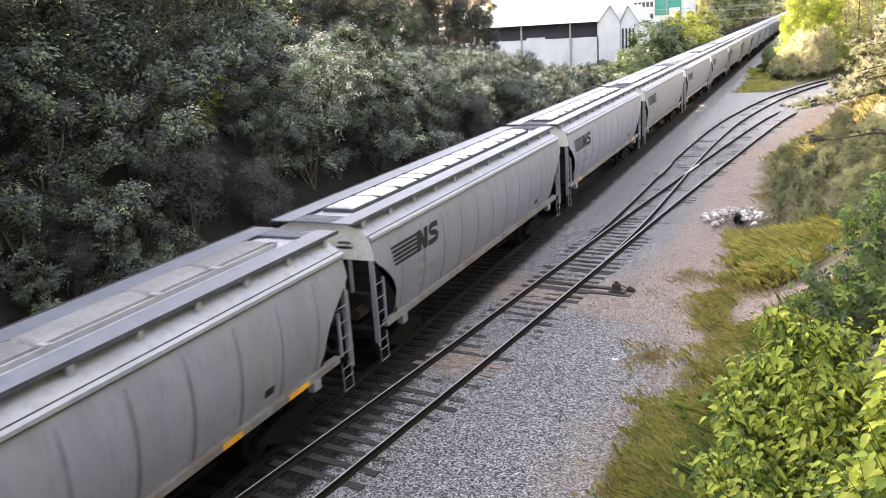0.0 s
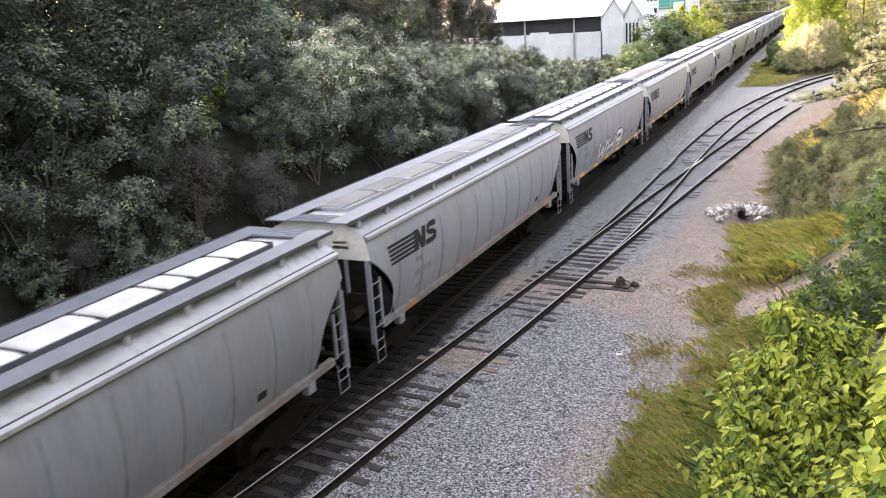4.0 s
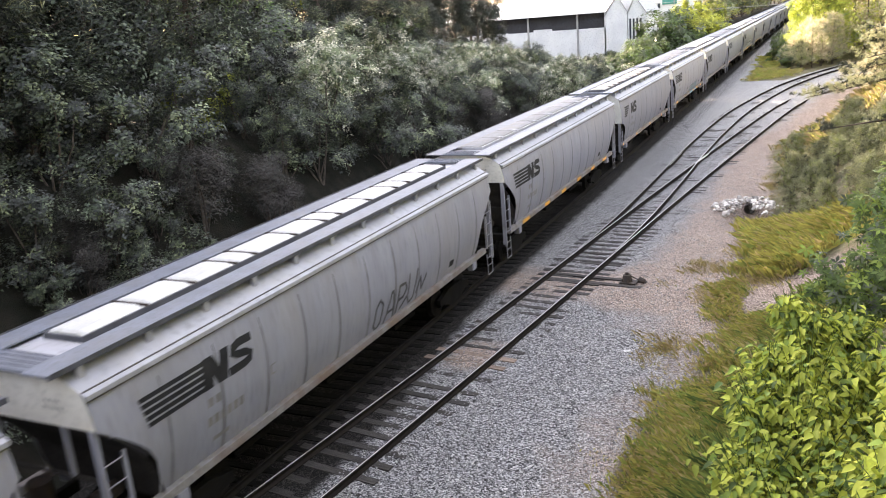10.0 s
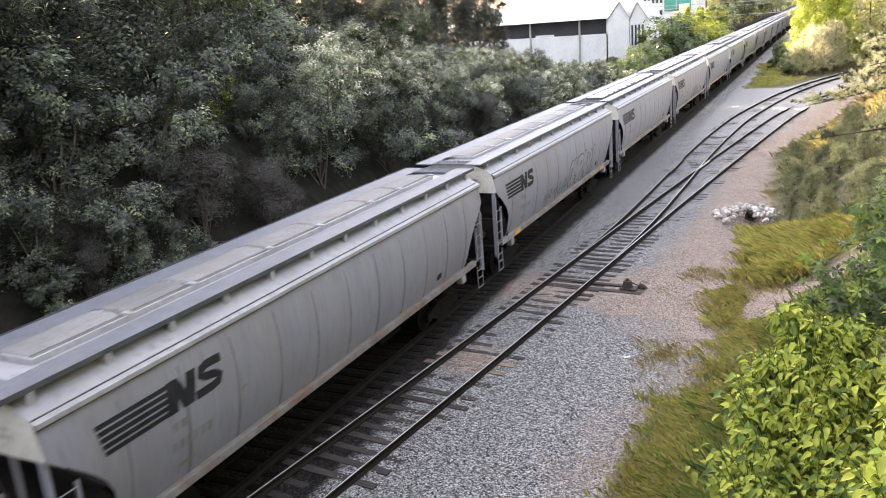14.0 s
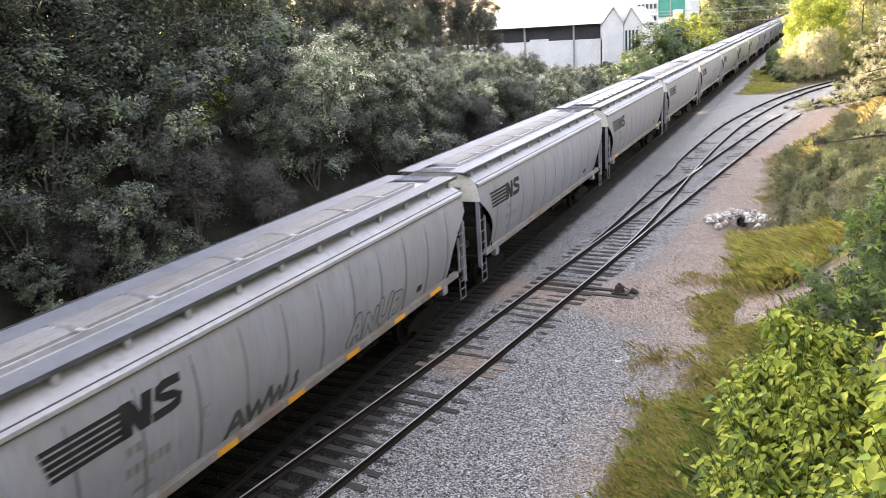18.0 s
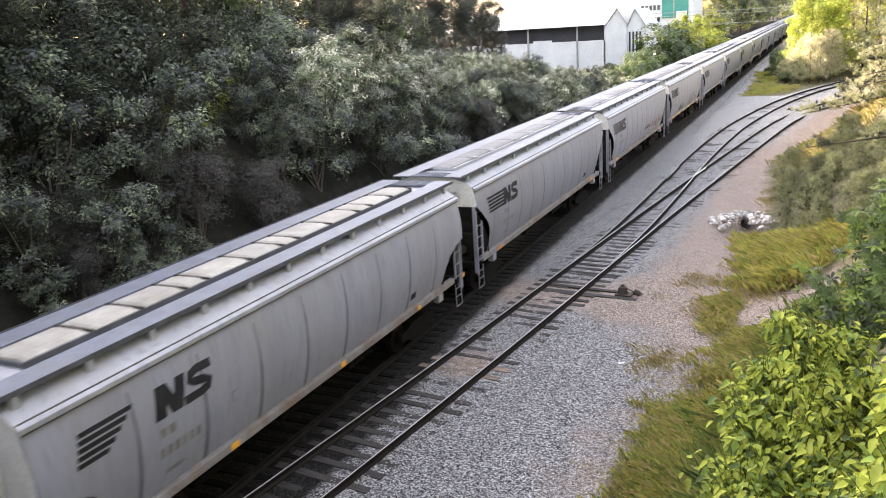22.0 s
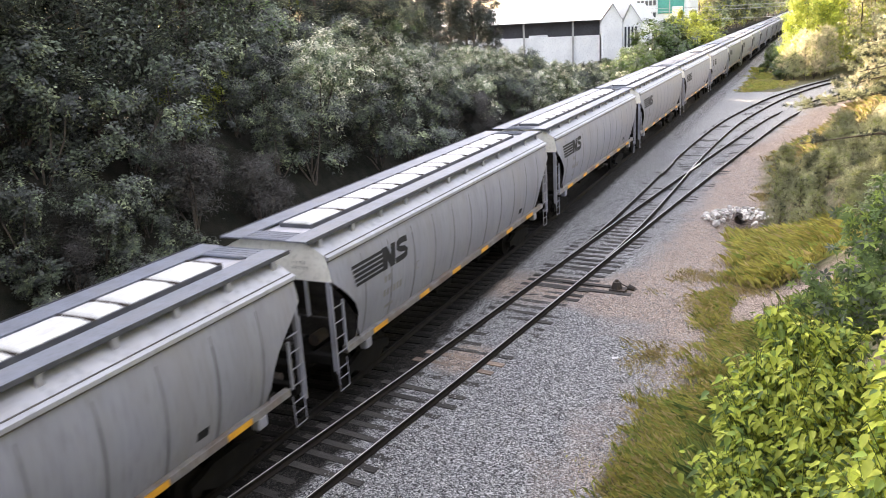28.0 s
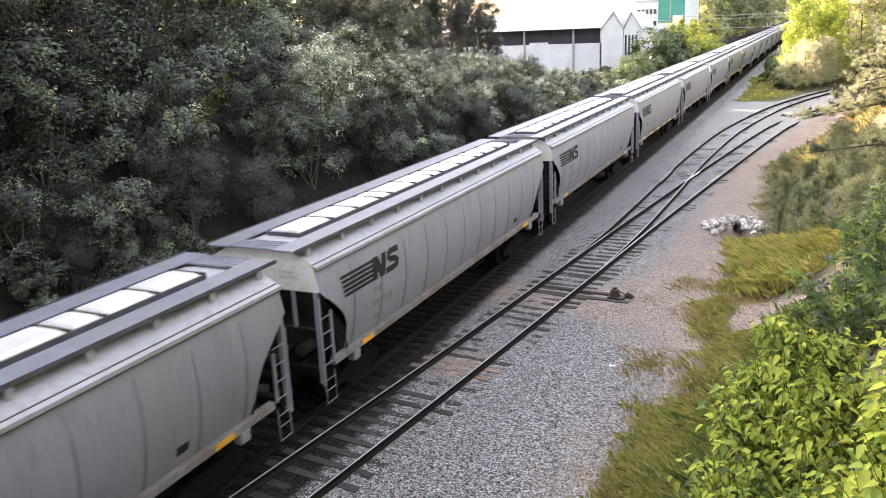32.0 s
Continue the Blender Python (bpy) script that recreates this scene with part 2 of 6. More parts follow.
NEEDLES_SUN = leaf("sunlit_tan_needles", (0.60, 0.53, 0.37), (0.47, 0.42, 0.28), 0.3, 0.35)
NEEDLES_DARK = leaf("dark_pine_needles", (0.052, 0.062, 0.046), (0.033, 0.040, 0.030), 0.4, 0.03)
GRASS = leaf("grass_blades", (0.41, 0.395, 0.105), (0.35, 0.30, 0.09), 0.4, 0.25)
GRASS_GREEN = leaf("green_grass_blades", (0.22, 0.29, 0.075), (0.30, 0.32, 0.09), 0.4, 0.25)
GRASS_DRY = leaf("dry_grass_blades", (0.50, 0.41, 0.21), (0.42, 0.32, 0.16), 0.35, 0.2)
WALL_WHITE = material("white_cladding", (0.72, 0.73, 0.73), 0.6, second=(0.62, 0.63, 0.64), scale=0.6)
ROOF_WHITE = material("white_metal_roof", (0.82, 0.82, 0.82), 0.45, second=(0.74, 0.74, 0.75), scale=0.4)
# dark sheet standing for the shade inside the warehouse's open side
SHADE = material("interior_shade", (0.045, 0.045, 0.055), 0.8, second=(0.03, 0.03, 0.036), scale=0.5)
TEAL = material("teal_cladding", (0.05, 0.30, 0.24), 0.5, second=(0.04, 0.24, 0.2), scale=0.5)
GLASS = material("window_glass", (0.05, 0.06, 0.07), 0.08, second=(0.04, 0.05, 0.06), scale=0.5)
GALVANISED = material("galvanised_steel", (0.40, 0.40, 0.40), 0.5, 0.5, second=(0.33, 0.33, 0.33), scale=3)


# ---- mesh helpers ----
def part(name, bm, mat, parent, label=""):
    """Links a bmesh as one mesh object under a thing or a part."""
    me = bpy.data.meshes.new(name)
    bm.to_mesh(me)
    bm.free()
    return piece(name, me, mat, parent, label)


def piece(name, me, mat, parent, label="", m=None):
    if mat and not me.materials:
        me.materials.append(mat)
    ob = new(name, me)
    ob.parent = parent
    if m is not None:
        ob.matrix_basis = m
    if label:
        tagged(ob, label)
    return ob


def thing(name, label, category, group="", m=None, kind=""):
    ob = new(name)
    ob.empty_display_size = 0.2
    if m is not None:
        ob.matrix_basis = m
    return tagged(ob, label, category, group, kind)


def box(bm, x0, x1, y0, y1, z0, z1, bevel=0.0):
    """A box between two corners, its edges broken by a small bevel."""
    r = bmesh.ops.create_cube(bm, size=1.0, matrix=Matrix.Translation(((x0 + x1) / 2, (y0 + y1) / 2, (z0 + z1) / 2))
                              @ Matrix.Diagonal((x1 - x0, y1 - y0, z1 - z0, 1)))
    if bevel:
        edges = list({e for v in r["verts"] for e in v.link_edges})
        bmesh.ops.bevel(bm, geom=edges, offset=bevel, segments=1, affect="EDGES")
    return bm


def boxes(*specs, bevel=0.0):
    bm = bmesh.new()
    for s in specs:
        box(bm, *s, bevel=bevel)
    return bm


def tube(bm, a, b, r0, r1=None, n=8):
    a, b = Vector(a), Vector(b)
    r1 = r0 if r1 is None else r1
    q = (b - a).to_track_quat("Z", "Y").to_matrix()
    rings = [[bm.verts.new(p + q @ Vector((r * math.cos(i * math.tau / n), r * math.sin(i * math.tau / n), 0))) for i in range(n)]
             for p, r in ((a, r0), (b, r1))]
    for i in range(n):
        bm.faces.new((rings[0][i], rings[0][(i + 1) % n], rings[1][(i + 1) % n], rings[1][i]))
    bm.faces.new(rings[0][::-1])
    bm.faces.new(rings[1])
    return bm


def loft(bm, rings, closed=True, caps=True):
    """Faces between equal rings of points."""
    vs = [[bm.verts.new(p) for p in r] for r in rings]
    n = len(vs[0])
    for a, b in zip(vs, vs[1:]):
        for i in range(n if closed else n - 1):
            bm.faces.new((a[i], a[(i + 1) % n], b[(i + 1) % n], b[i]))
    if closed and caps:
        bm.faces.new(vs[0][::-1])
        bm.faces.new(vs[-1])
    return bm


def smooth(me):
    me.polygons.foreach_set("use_smooth", [True] * len(me.polygons))
    return me


def raw_mesh(name, verts, faces, mats, index=None):
    """A mesh from numpy arrays: verts (n, 3), faces (m, k)."""
    me = bpy.data.meshes.new(name)
    verts, faces = np.asarray(verts, np.float32), np.asarray(faces, np.int32)
    k = faces.shape[1]
    me.vertices.add(len(verts))
    me.vertices.foreach_set("co", verts.ravel())
    me.loops.add(faces.size)
    me.loops.foreach_set("vertex_index", faces.ravel())
    me.polygons.add(len(faces))
    me.polygons.foreach_set("loop_start", np.arange(0, faces.size, k, dtype=np.int32))
    if index is not None:
        me.polygons.foreach_set("material_index", np.asarray(index, np.int32))
    for m in mats:
        me.materials.append(m)
    me.update(calc_edges=True)
    return me


# ---- the lie of the land ----
def ease(a, b, v):
    u = np.clip((v - a) / (b - a), 0, 1)
    return u * u * (3 - 2 * u)


def wobble(x, y):
    return 0.5 * np.sin(x * 0.9 + 1.3 * np.sin(y * 0.37)) + 0.5 * np.sin(y * 0.61 + 1.7 * np.sin(x * 0.43 + 2)) + 0.35 * np.sin(x * 2.3 + y * 1.9)


EDGE_Y = (8, 15, 18, 22, 26, 31, 37, 45, 51, 57, 60, 64, 72, 82, 90, 98, 106, 112, 125, 160, 400)
EDGE_X = (8.2, 8.35, 8.7, 9.55, 9.7, 10.2, 10.0, 9.6, 9.2, 9.4, 10.8, 13.4, 14.6, 15.4, 17.0, 18.0, 19.0, 17.0, 10.0, 6.0, 4.0)


def gravel_edge(y):
    """Where the gravel ends and the grassy slope begins."""
    y = np.asarray(y, float)
    return np.interp(y, EDGE_Y, EDGE_X) + 0.10 * np.sin(y * 1.05) + 0.12 * np.sin(y * 2.3)


def ground_z(x, y):
    x, y = np.asarray(x, float), np.asarray(y, float)
    # a hump of spilled gravel where a service road crosses the side track
    bed = -0.20 + 0.225 * np.exp(-((x - 10.2) / 2.2) ** 4 - ((y - 79.5) / 2.6) ** 4)
    top = 5.6 - 3.2 * ease(45, 95, y)
    left = top * ease(-4.2, -11.5, x) + 0.25 * wobble(x, y) * ease(-4.5, -7, x)
    g = gravel_edge(y)
    right = (5.2 * ease(0, 9.5, x - g) + 1.8 * ease(14, 3, y) * ease(0.5, 4, x - g)) * (1 - 0.45 * ease(60, 120, y))
    right = right + 0.12 * wobble(x, y) * ease(0, 1.5, x - g)
    gully = -0.55 * np.exp(-((x - 9.3) / 0.9) ** 2 - ((y - 37.6) / 2.2) ** 2)
    return bed + left + right + gully + 0.025 * wobble(x * 2.7, y * 2.9) * ease(1.2, 3, np.abs(x))


def eased_line(points):
    """A smooth line x(y) through (y, x) stations, rounded off over some metres."""
    grid = np.arange(-20.0, 130.0, 0.25)
    line = np.interp(grid, [p[0] for p in points], [p[1] for p in points])
    ends = np.pad(line, 14, mode="reflect", reflect_type="odd")
    for _ in range(2):
        ends = np.convolve(ends, np.ones(15) / 15, mode="same")
    return lambda y: np.interp(np.asarray(y, float), grid[8:-8], ends[14:-14][8:-8])


# centre of the side track, and of the branch that leaves it at the turnout and swings back beside it
siding_x = eased_line(((-20, -1.636), (20, 3.004), (25, 3.53), (31, 4.14), (37.3, 4.78), (44.5, 5.58), (50.8, 6.30), (58.7, 7.23), (67.5, 8.30), (74, 9.2), (80, 10.5), (87, 12.8), (95, 16.2), (104, 20.6), (130, 33.5)))
branch_x = eased_line(((-20, -1.3), (20, 3.0), (28, 3.81), (31, 4.09), (34, 4.28), (37.3, 4.43), (45, 4.60), (49.5, 4.65), (54, 4.73), (60, 4.95), (67.4, 5.37), (72, 5.76), (75.5, 6.2), (82.6, 7.2), (89.5, 8.35), (97.8, 10.4), (104, 12.3), (112, 15.2), (130, 22.5)))
BRANCH_Y = np.arange(29.0, 112.0, 0.5)


def build_ground():
    xs = np.concatenate((-np.geomspace(2500, 42, 14), np.arange(-40, -14, 1.6), np.arange(-14, 22, 0.45), np.arange(22, 42, 2), np.geomspace(42, 2500, 14)))
    ys = np.concatenate((-np.geomspace(1200, 14, 9), np.arange(-12, 62, 0.5), np.arange(62, 125, 1.0), np.arange(126, 200, 4), np.geomspace(200, 4500, 18)))
    gx, gy = np.meshgrid(xs, ys)
    gz = ground_z(gx, gy)
    v = np.stack((gx, gy, gz), -1).reshape(-1, 3)
    nx, ny = len(xs), len(ys)
    i = np.arange(nx * ny).reshape(ny, nx)
    f = np.stack((i[:-1, :-1], i[:-1, 1:], i[1:, 1:], i[1:, :-1]), -1).reshape(-1, 4)
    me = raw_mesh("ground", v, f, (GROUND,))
    smooth(me)
    x, y = v[:, 0], v[:, 1]
    g = gravel_edge(y)
    near_side = x - siding_x(np.minimum(y, 110))
    bare = np.exp(-((y - 26.9) / 1.8) ** 2) * ease(14.5, 12.5, x)
    island = ease(3.2, 4.2, x + 0.25 * np.sin(y)) * ease(95.0, 97.5, y) * ease(-1.4, -2.4, x - branch_x(np.minimum(y, 129)))
    masks = {"soil": np.maximum(ease(-0.7, 0.7, x - g) * (1 - bare), island), "litter": ease(-2.6, -4.4, x), "haze_pale": 0.8 * ease(44, 74, y) * ease(0.6, 3.5, g - x) * ease(2.2, 3.4, x),
             "old_shaded": np.maximum(ease(0.75, -0.35, np.abs(x) - 1.5 - 0.75 * ease(24, 15, y)), ease(-0.5, -1.2, x)) * 0.95,
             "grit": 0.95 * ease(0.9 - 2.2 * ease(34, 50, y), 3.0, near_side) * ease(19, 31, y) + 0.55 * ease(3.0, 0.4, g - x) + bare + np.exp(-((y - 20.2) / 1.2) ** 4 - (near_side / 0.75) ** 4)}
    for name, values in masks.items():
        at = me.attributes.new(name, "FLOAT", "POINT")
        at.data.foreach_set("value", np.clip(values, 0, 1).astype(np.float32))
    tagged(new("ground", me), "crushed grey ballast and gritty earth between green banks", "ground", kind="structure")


def build_stones():
    """Loose crushed stone lying on the ballast."""
    rng = np.random.default_rng(4)
    n = 42000
    y = 10.5 + 45 * rng.random(n) ** 1.7
    x = rng.uniform(-2.0, 9.6, n)
    keep = (x < gravel_edge(y) - 0.1) & (x > 1.75 + 0.8 * ease(26, 15, y))
    x, y = x[keep], y[keep]
    n = len(x)
    z = ground_z(x, y)
    base = np.array(((1, 0, 0), (0, 1, 0), (-1, 0, 0), (0, -1, 0), (0, 0, 1), (0, 0, -1)), float)
    s = rng.uniform(0.014, 0.032, (n, 1, 1)) * rng.uniform(0.7, 1.3, (n, 6, 1))
    a = rng.uniform(0, math.tau, n)
    d = base[None] * s * np.array((1, 1, 0.7))
    d = np.stack((d[..., 0] * np.cos(a)[:, None] - d[..., 1] * np.sin(a)[:, None], d[..., 0] * np.sin(a)[:, None] + d[..., 1] * np.cos(a)[:, None], d[..., 2]), -1)
    v = d + np.stack((x, y, z + 0.008), -1)[:, None, :]
    tri = np.array(((0, 1, 4), (1, 2, 4), (2, 3, 4), (3, 0, 4), (1, 0, 5), (2, 1, 5), (3, 2, 5), (0, 3, 5)))
    f = (tri[None] + 6 * np.arange(n)[:, None, None]).reshape(-1, 3)
    me = raw_mesh("ballast_stones", v.reshape(-1, 3), f, (STONE,))
    tagged(new("ballast_stones", me), "loose crushed grey granite ballast stones", "gravel", kind="stuff")


build_stones()
build_ground()


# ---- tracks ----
# main line rails: grimy, and darkened to carry the shade under the wagons
RAIL_DULL = material("grimy_shaded_rail", (0.022, 0.02, 0.018), 0.9, second=(0.014, 0.012, 0.011), scale=3, spec=0.12)
RAIL_PROFILE = [(-0.07, -0.17), (0.07, -0.17), (0.07, -0.155), (0.012, -0.13), (0.012, -0.045), (0.036, -0.035), (0.036, -0.004), (0.018, 0.0),
                (-0.018, 0.0), (-0.036, -0.004), (-0.036, -0.035), (-0.012, -0.045), (-0.012, -0.13), (-0.07, -0.155)]


def rail_mesh(name, xs, ys, lift=0.0):
    """A rail of flat-bottomed section swept along a line."""
    xs, ys = np.asarray(xs, float), np.asarray(ys, float)
    dx, dy = np.gradient(xs), np.gradient(ys)
    ln = np.hypot(dx, dy)
    nx, ny = dy / ln, -dx / ln
    rings = np.stack([np.stack((xs + nx * a, ys + ny * a, np.full_like(xs, b + lift)), -1) for a, b in RAIL_PROFILE], 1)
    k = len(RAIL_PROFILE)
    i = np.arange(len(xs) * k).reshape(-1, k)
    j = np.roll(i, -1, 1)
    f = np.stack((i[:-1], i[1:], j[1:], j[:-1]), -1).reshape(-1, 4)
    idx = np.tile(np.where(np.isin(np.arange(k), (7,)), 1, 0), len(xs) - 1)
    return raw_mesh(name, rings.reshape(-1, 3), f, (RAIL_SIDE, RAIL_TOP), idx)


def tie_mesh(length, seed):
    rnd = random.Random(seed)
    bm = boxes((-length / 2, length / 2, -0.115, 0.115, -0.34, -0.165), bevel=0.012)
    for v in bm.verts:
        v.co += Vector((rnd.uniform(-0.03, 0.03) if abs(v.co.x) > 1 else 0, rnd.uniform(-0.012, 0.012), rnd.uniform(-0.012, 0.006)))
    me = bpy.data.meshes.new("tie")
    bm.to_mesh(me)
    bm.free()
    me.materials.append(TIMBER)
    return me


TIES = [tie_mesh(2.6, s) for s in range(5)]
TIES_PALE = [m.copy() for m in TIES]
TIES_DARK = [m.copy() for m in TIES]
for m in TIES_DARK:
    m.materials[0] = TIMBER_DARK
for m in TIES_PALE:
    m.materials[0] = TIMBER_PALE
LONG_TIES = {n: tie_mesh(n, int(n * 10)) for n in (2.9, 3.2, 3.5, 3.9, 4.3)}


def heading(fx, y):
    return -math.degrees(math.atan((float(fx(y + 0.2)) - float(fx(y - 0.2))) / 0.4))


def lay_track(name, label, rails, ties, dull=False):
    track = tagged(new(name), label, "railway track", kind="structure")
    for xs, ys in rails:
        me = rail_mesh("rail", xs, ys)
        if dull:
            me.materials[0] = me.materials[1] = RAIL_DULL
        piece("rail", me, None, track)
    rnd = random.Random(len(name))
    for x, y, turn, me in ties:
        piece("tie", me, None, track, m=pose(x + rnd.uniform(-0.05, 0.05), y + rnd.uniform(-0.02, 0.02), rnd.uniform(-0.012, 0.006) - 0.012 - 0.026 * float(ease(30, 40, y)) - 0.02 * float(np.exp(-((y - 23) / 2.5) ** 2)) * (abs(x) > 1), 0, 0, turn + rnd.uniform(-0.8, 0.8)))
    return track


G = 0.7525
ys = np.array([-60.0, 0, 60, 200, 700, 2000])
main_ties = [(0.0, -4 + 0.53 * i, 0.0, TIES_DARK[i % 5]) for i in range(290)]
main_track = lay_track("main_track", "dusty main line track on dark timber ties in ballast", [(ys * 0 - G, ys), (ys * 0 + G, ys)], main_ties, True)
rest = [tie_y for tie_y in np.arange(-4 + 0.53 * 290, 330, 0.53)]
bm = bmesh.new()
for y in rest:
    box(bm, -1.3, 1.3, y - 0.115, y + 0.115, -0.34, -0.17)
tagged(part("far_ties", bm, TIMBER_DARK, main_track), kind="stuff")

ys = np.arange(-4.8, 108, 1.0)
cs = siding_x(ys)
side_rails = [(cs + G * 1.007, ys), (cs - G * 1.007, ys)]
side_ties = []
y, i = 2.0, 0
rnd = random.Random(5)
while y < 104:
    if y < 29.5 or y > 62:
        pale = 19.4 < y < 20.6
        side_ties.append((float(siding_x(y)), y, heading(siding_x, y), (TIES_PALE if pale else TIES)[i % 5]))
    y += 0.56 + rnd.uniform(-0.03, 0.05) + (0.25 if rnd.random() < 0.06 else 0)
    i += 1
lay_track("side_track", "worn side track with bright rail heads and dark ties", side_rails, side_ties)

ys = BRANCH_Y[BRANCH_Y >= 30.5]
bs = branch_x(ys)
branch_rails = [(bs - G, ys), (bs + G, ys)]
branch_ties = []
for i, y in enumerate(np.arange(29.6, 62, 0.56)):
    spread_out = abs(float(siding_x(y)) - float(branch_x(y)))
    n = min(LONG_TIES, key=lambda k: abs(k - (2.7 + spread_out)))
    branch_ties.append(((float(siding_x(y)) + float(branch_x(y))) / 2, y, -4.0, LONG_TIES[n]))
for i, y in enumerate(np.arange(62, 112, 0.56)):
    branch_ties.append((float(branch_x(y)), y, heading(branch_x, y), TIES[i % 5]))
turnout = lay_track("turnout", "railway turnout with long ties, curved rails and frog", branch_rails, branch_ties)
fx, fy = 5.45, 50.0
bm = bmesh.new()
for dx, s in ((0.06, 0.116), (-0.06, 0.02)):
    tube(bm, (fx + dx - s * 1.6, fy - 1.6, -0.02), (fx + dx + s * 1.6, fy + 1.6, -0.02), 0.03, n=6)
part("frog", bm, RAIL_TOP, turnout)
for off, fxn in ((G - 0.09, siding_x), (-G + 0.09, branch_x)):
    yy = np.arange(48.0, 52.5, 0.5)
    piece("guard_rail", rail_mesh("guard_rail", fxn(yy) + off, yy, -0.004), None, turnout)


def switch_stand():
    """A low hand-thrown switch stand on its long head ties, linked to the points."""
    s = thing("switch_stand", "low black iron switch stand on head ties", "switch stand", m=pose(6.0, 27.3, -0.17, 0, 0, -6.6))
    part("base_plate", boxes((-0.28, 0.3, -0.2, 0.2, 0.0, 0.06), bevel=0.01), IRON, s)
    bm = bmesh.new()
    tube(bm, (-0.05, 0, 0.05), (-0.05, 0, 0.30), 0.2, 0.14, 10)
    tube(bm, (-0.05, 0, 0.30), (-0.05, 0, 0.38), 0.07, 0.06, 8)
    part("gear_case", bm, IRON, s)
    bm = bmesh.new()
    tube(bm, (0.0, 0, 0.30), (0.42, 0.05, 0.10), 0.025, 0.02)
    tube(bm, (0.36, 0.05, 0.16), (0.58, 0.05, 0.08), 0.11, 0.09)
    part("throw_lever", bm, IRON, s)
    bm = bmesh.new()
    tube(bm, (-0.1, 0, 0.05), (-2.1, 0.0, 0.04), 0.025)
    part("throw_rod", bm, RAIL_SIDE, s)
    for dy in (-0.3, 0.3):
        part("head_tie", boxes((-3.2, 0.55, dy - 0.11, dy + 0.11, -0.15, 0.0), bevel=0.01), TIMBER, s)


switch_stand()


# ---- the train ----
CAR, SHORT_CAR = 18.92, 17.58   # over the couplers
BODY = 17.48


def side_out(z):
    """Half width of the bulging car side at a height."""
    u = (z - 1.4) / (4.05 - 1.4)
    return 1.36 + 0.92 * u * (1 - u) + 0.14 * u


def cut(d, box_like):
    """Lower edge of the side sheet at a distance from the car's end."""
    pts = ((0.0, 2.75), (0.5, 2.62), (0.95, 2.4), (1.2, 2.0), (1.27, 1.4)) if box_like else ((0.0, 3.44), (0.3, 3.2), (0.6, 2.95), (0.92, 2.65), (1.1, 2.3), (1.17, 1.85), (1.19, 1.4))
    return float(np.interp(d, [p[0] for p in pts], [p[1] for p in pts]))


def side_sheet(bm, length, s, box_like):
    st = [0, 0.3, 0.5, 0.6, 0.78, 0.95, 1.1, 1.17, 1.19, 1.28]
    st = st + list(np.linspace(1.9, length - 1.9, 12)) + [length - d for d in st[::-1]]
    rows = []
    for y in st:
        lo = cut(min(y, length - y), box_like)
        rows.append([(s * side_out(lo + (4.05 - lo) * j / 9), y, lo + (4.05 - lo) * j / 9) for j in range(10)])
    vs = [[bm.verts.new(p) for p in r] for r in rows]
    for a, b in zip(vs, vs[1:]):
        for j in range(9):
            q = (a[j], a[j + 1], b[j + 1], b[j])
            bm.faces.new(q if s < 0 else q[::-1])


def roof_section():
    half = [(1.575, 3.97), (1.585, 4.06), (1.54, 4.09), (1.45, 4.13), (1.2, 4.28), (0.95, 4.38), (0.7, 4.43), (0.4, 4.45)]
    return half + [(-x, z) for x, z in half[::-1]]


def on_side(bm, quads, off=0.006, steps=3, s=1):
    """Flat shapes in (y, z) laid on the bulging side sheet: each quad has four corners in order."""
    for q in quads:
        a, b, c, d = [Vector(p) for p in q]
        rows = []
        for i in range(steps + 1):
            u = i / steps
            l, r = a.lerp(d, u), b.lerp(c, u)
            rows.append([bm.verts.new((s * (side_out(p.y) + off), p.x, p.y)) for p in (l, r)])
        for m, n in zip(rows, rows[1:]):
            bm.faces.new((m[0], m[1], n[1], n[0]))
    return bm


def rect(y0, y1, z0, z1, lean=0.0):
    return ((y0, z0), (y1, z0), (y1 + lean, z1), (y0 + lean, z1))


def stroke(a, b, w):
    a, b = Vector(a), Vector(b)
    n = (b - a).orthogonal().normalized() * w / 2
    return (tuple(a - n), tuple(a + n), tuple(b + n), tuple(b - n))


def disc(p, r):
    return [(p[0] + r * math.cos(i * math.tau / 8), p[1] + r * math.sin(i * math.tau / 8)) for i in range(8)]


def ribbon(points, width, off):
    """A painted stroke of even width along a bent line on the side sheet."""
    bm, rows = bmesh.new(), []
    pts = [Vector(p) for p in points]
    for i, p in enumerate(pts):
        d = pts[min(i + 1, len(pts) - 1)] - pts[max(i - 1, 0)]
        n = Vector((-d.y, d.x)).normalized() * width / 2
        rows.append([bm.verts.new((side_out(q.y) + off, q.x, q.y)) for q in (p - n, p + n)])
    for a, b in zip(rows, rows[1:]):
        bm.faces.new((a[0], b[0], b[1], a[1]))
    return bm


def ladder(x, y0, y1, top, low):
    bm = bmesh.new()
    for y in (y0, y1):
        box(bm, x - 0.03, x + 0.03, y - 0.03, y + 0.03, low if y == y0 else low + 0.45, top if y == y0 else top - 0.45)
    z = low + 0.1
    while z < top - 0.3:
        tube(bm, (x, y0, z), (x, y1, z), 0.014, n=6)
        z += 0.40
    return bm


SHARED = {}


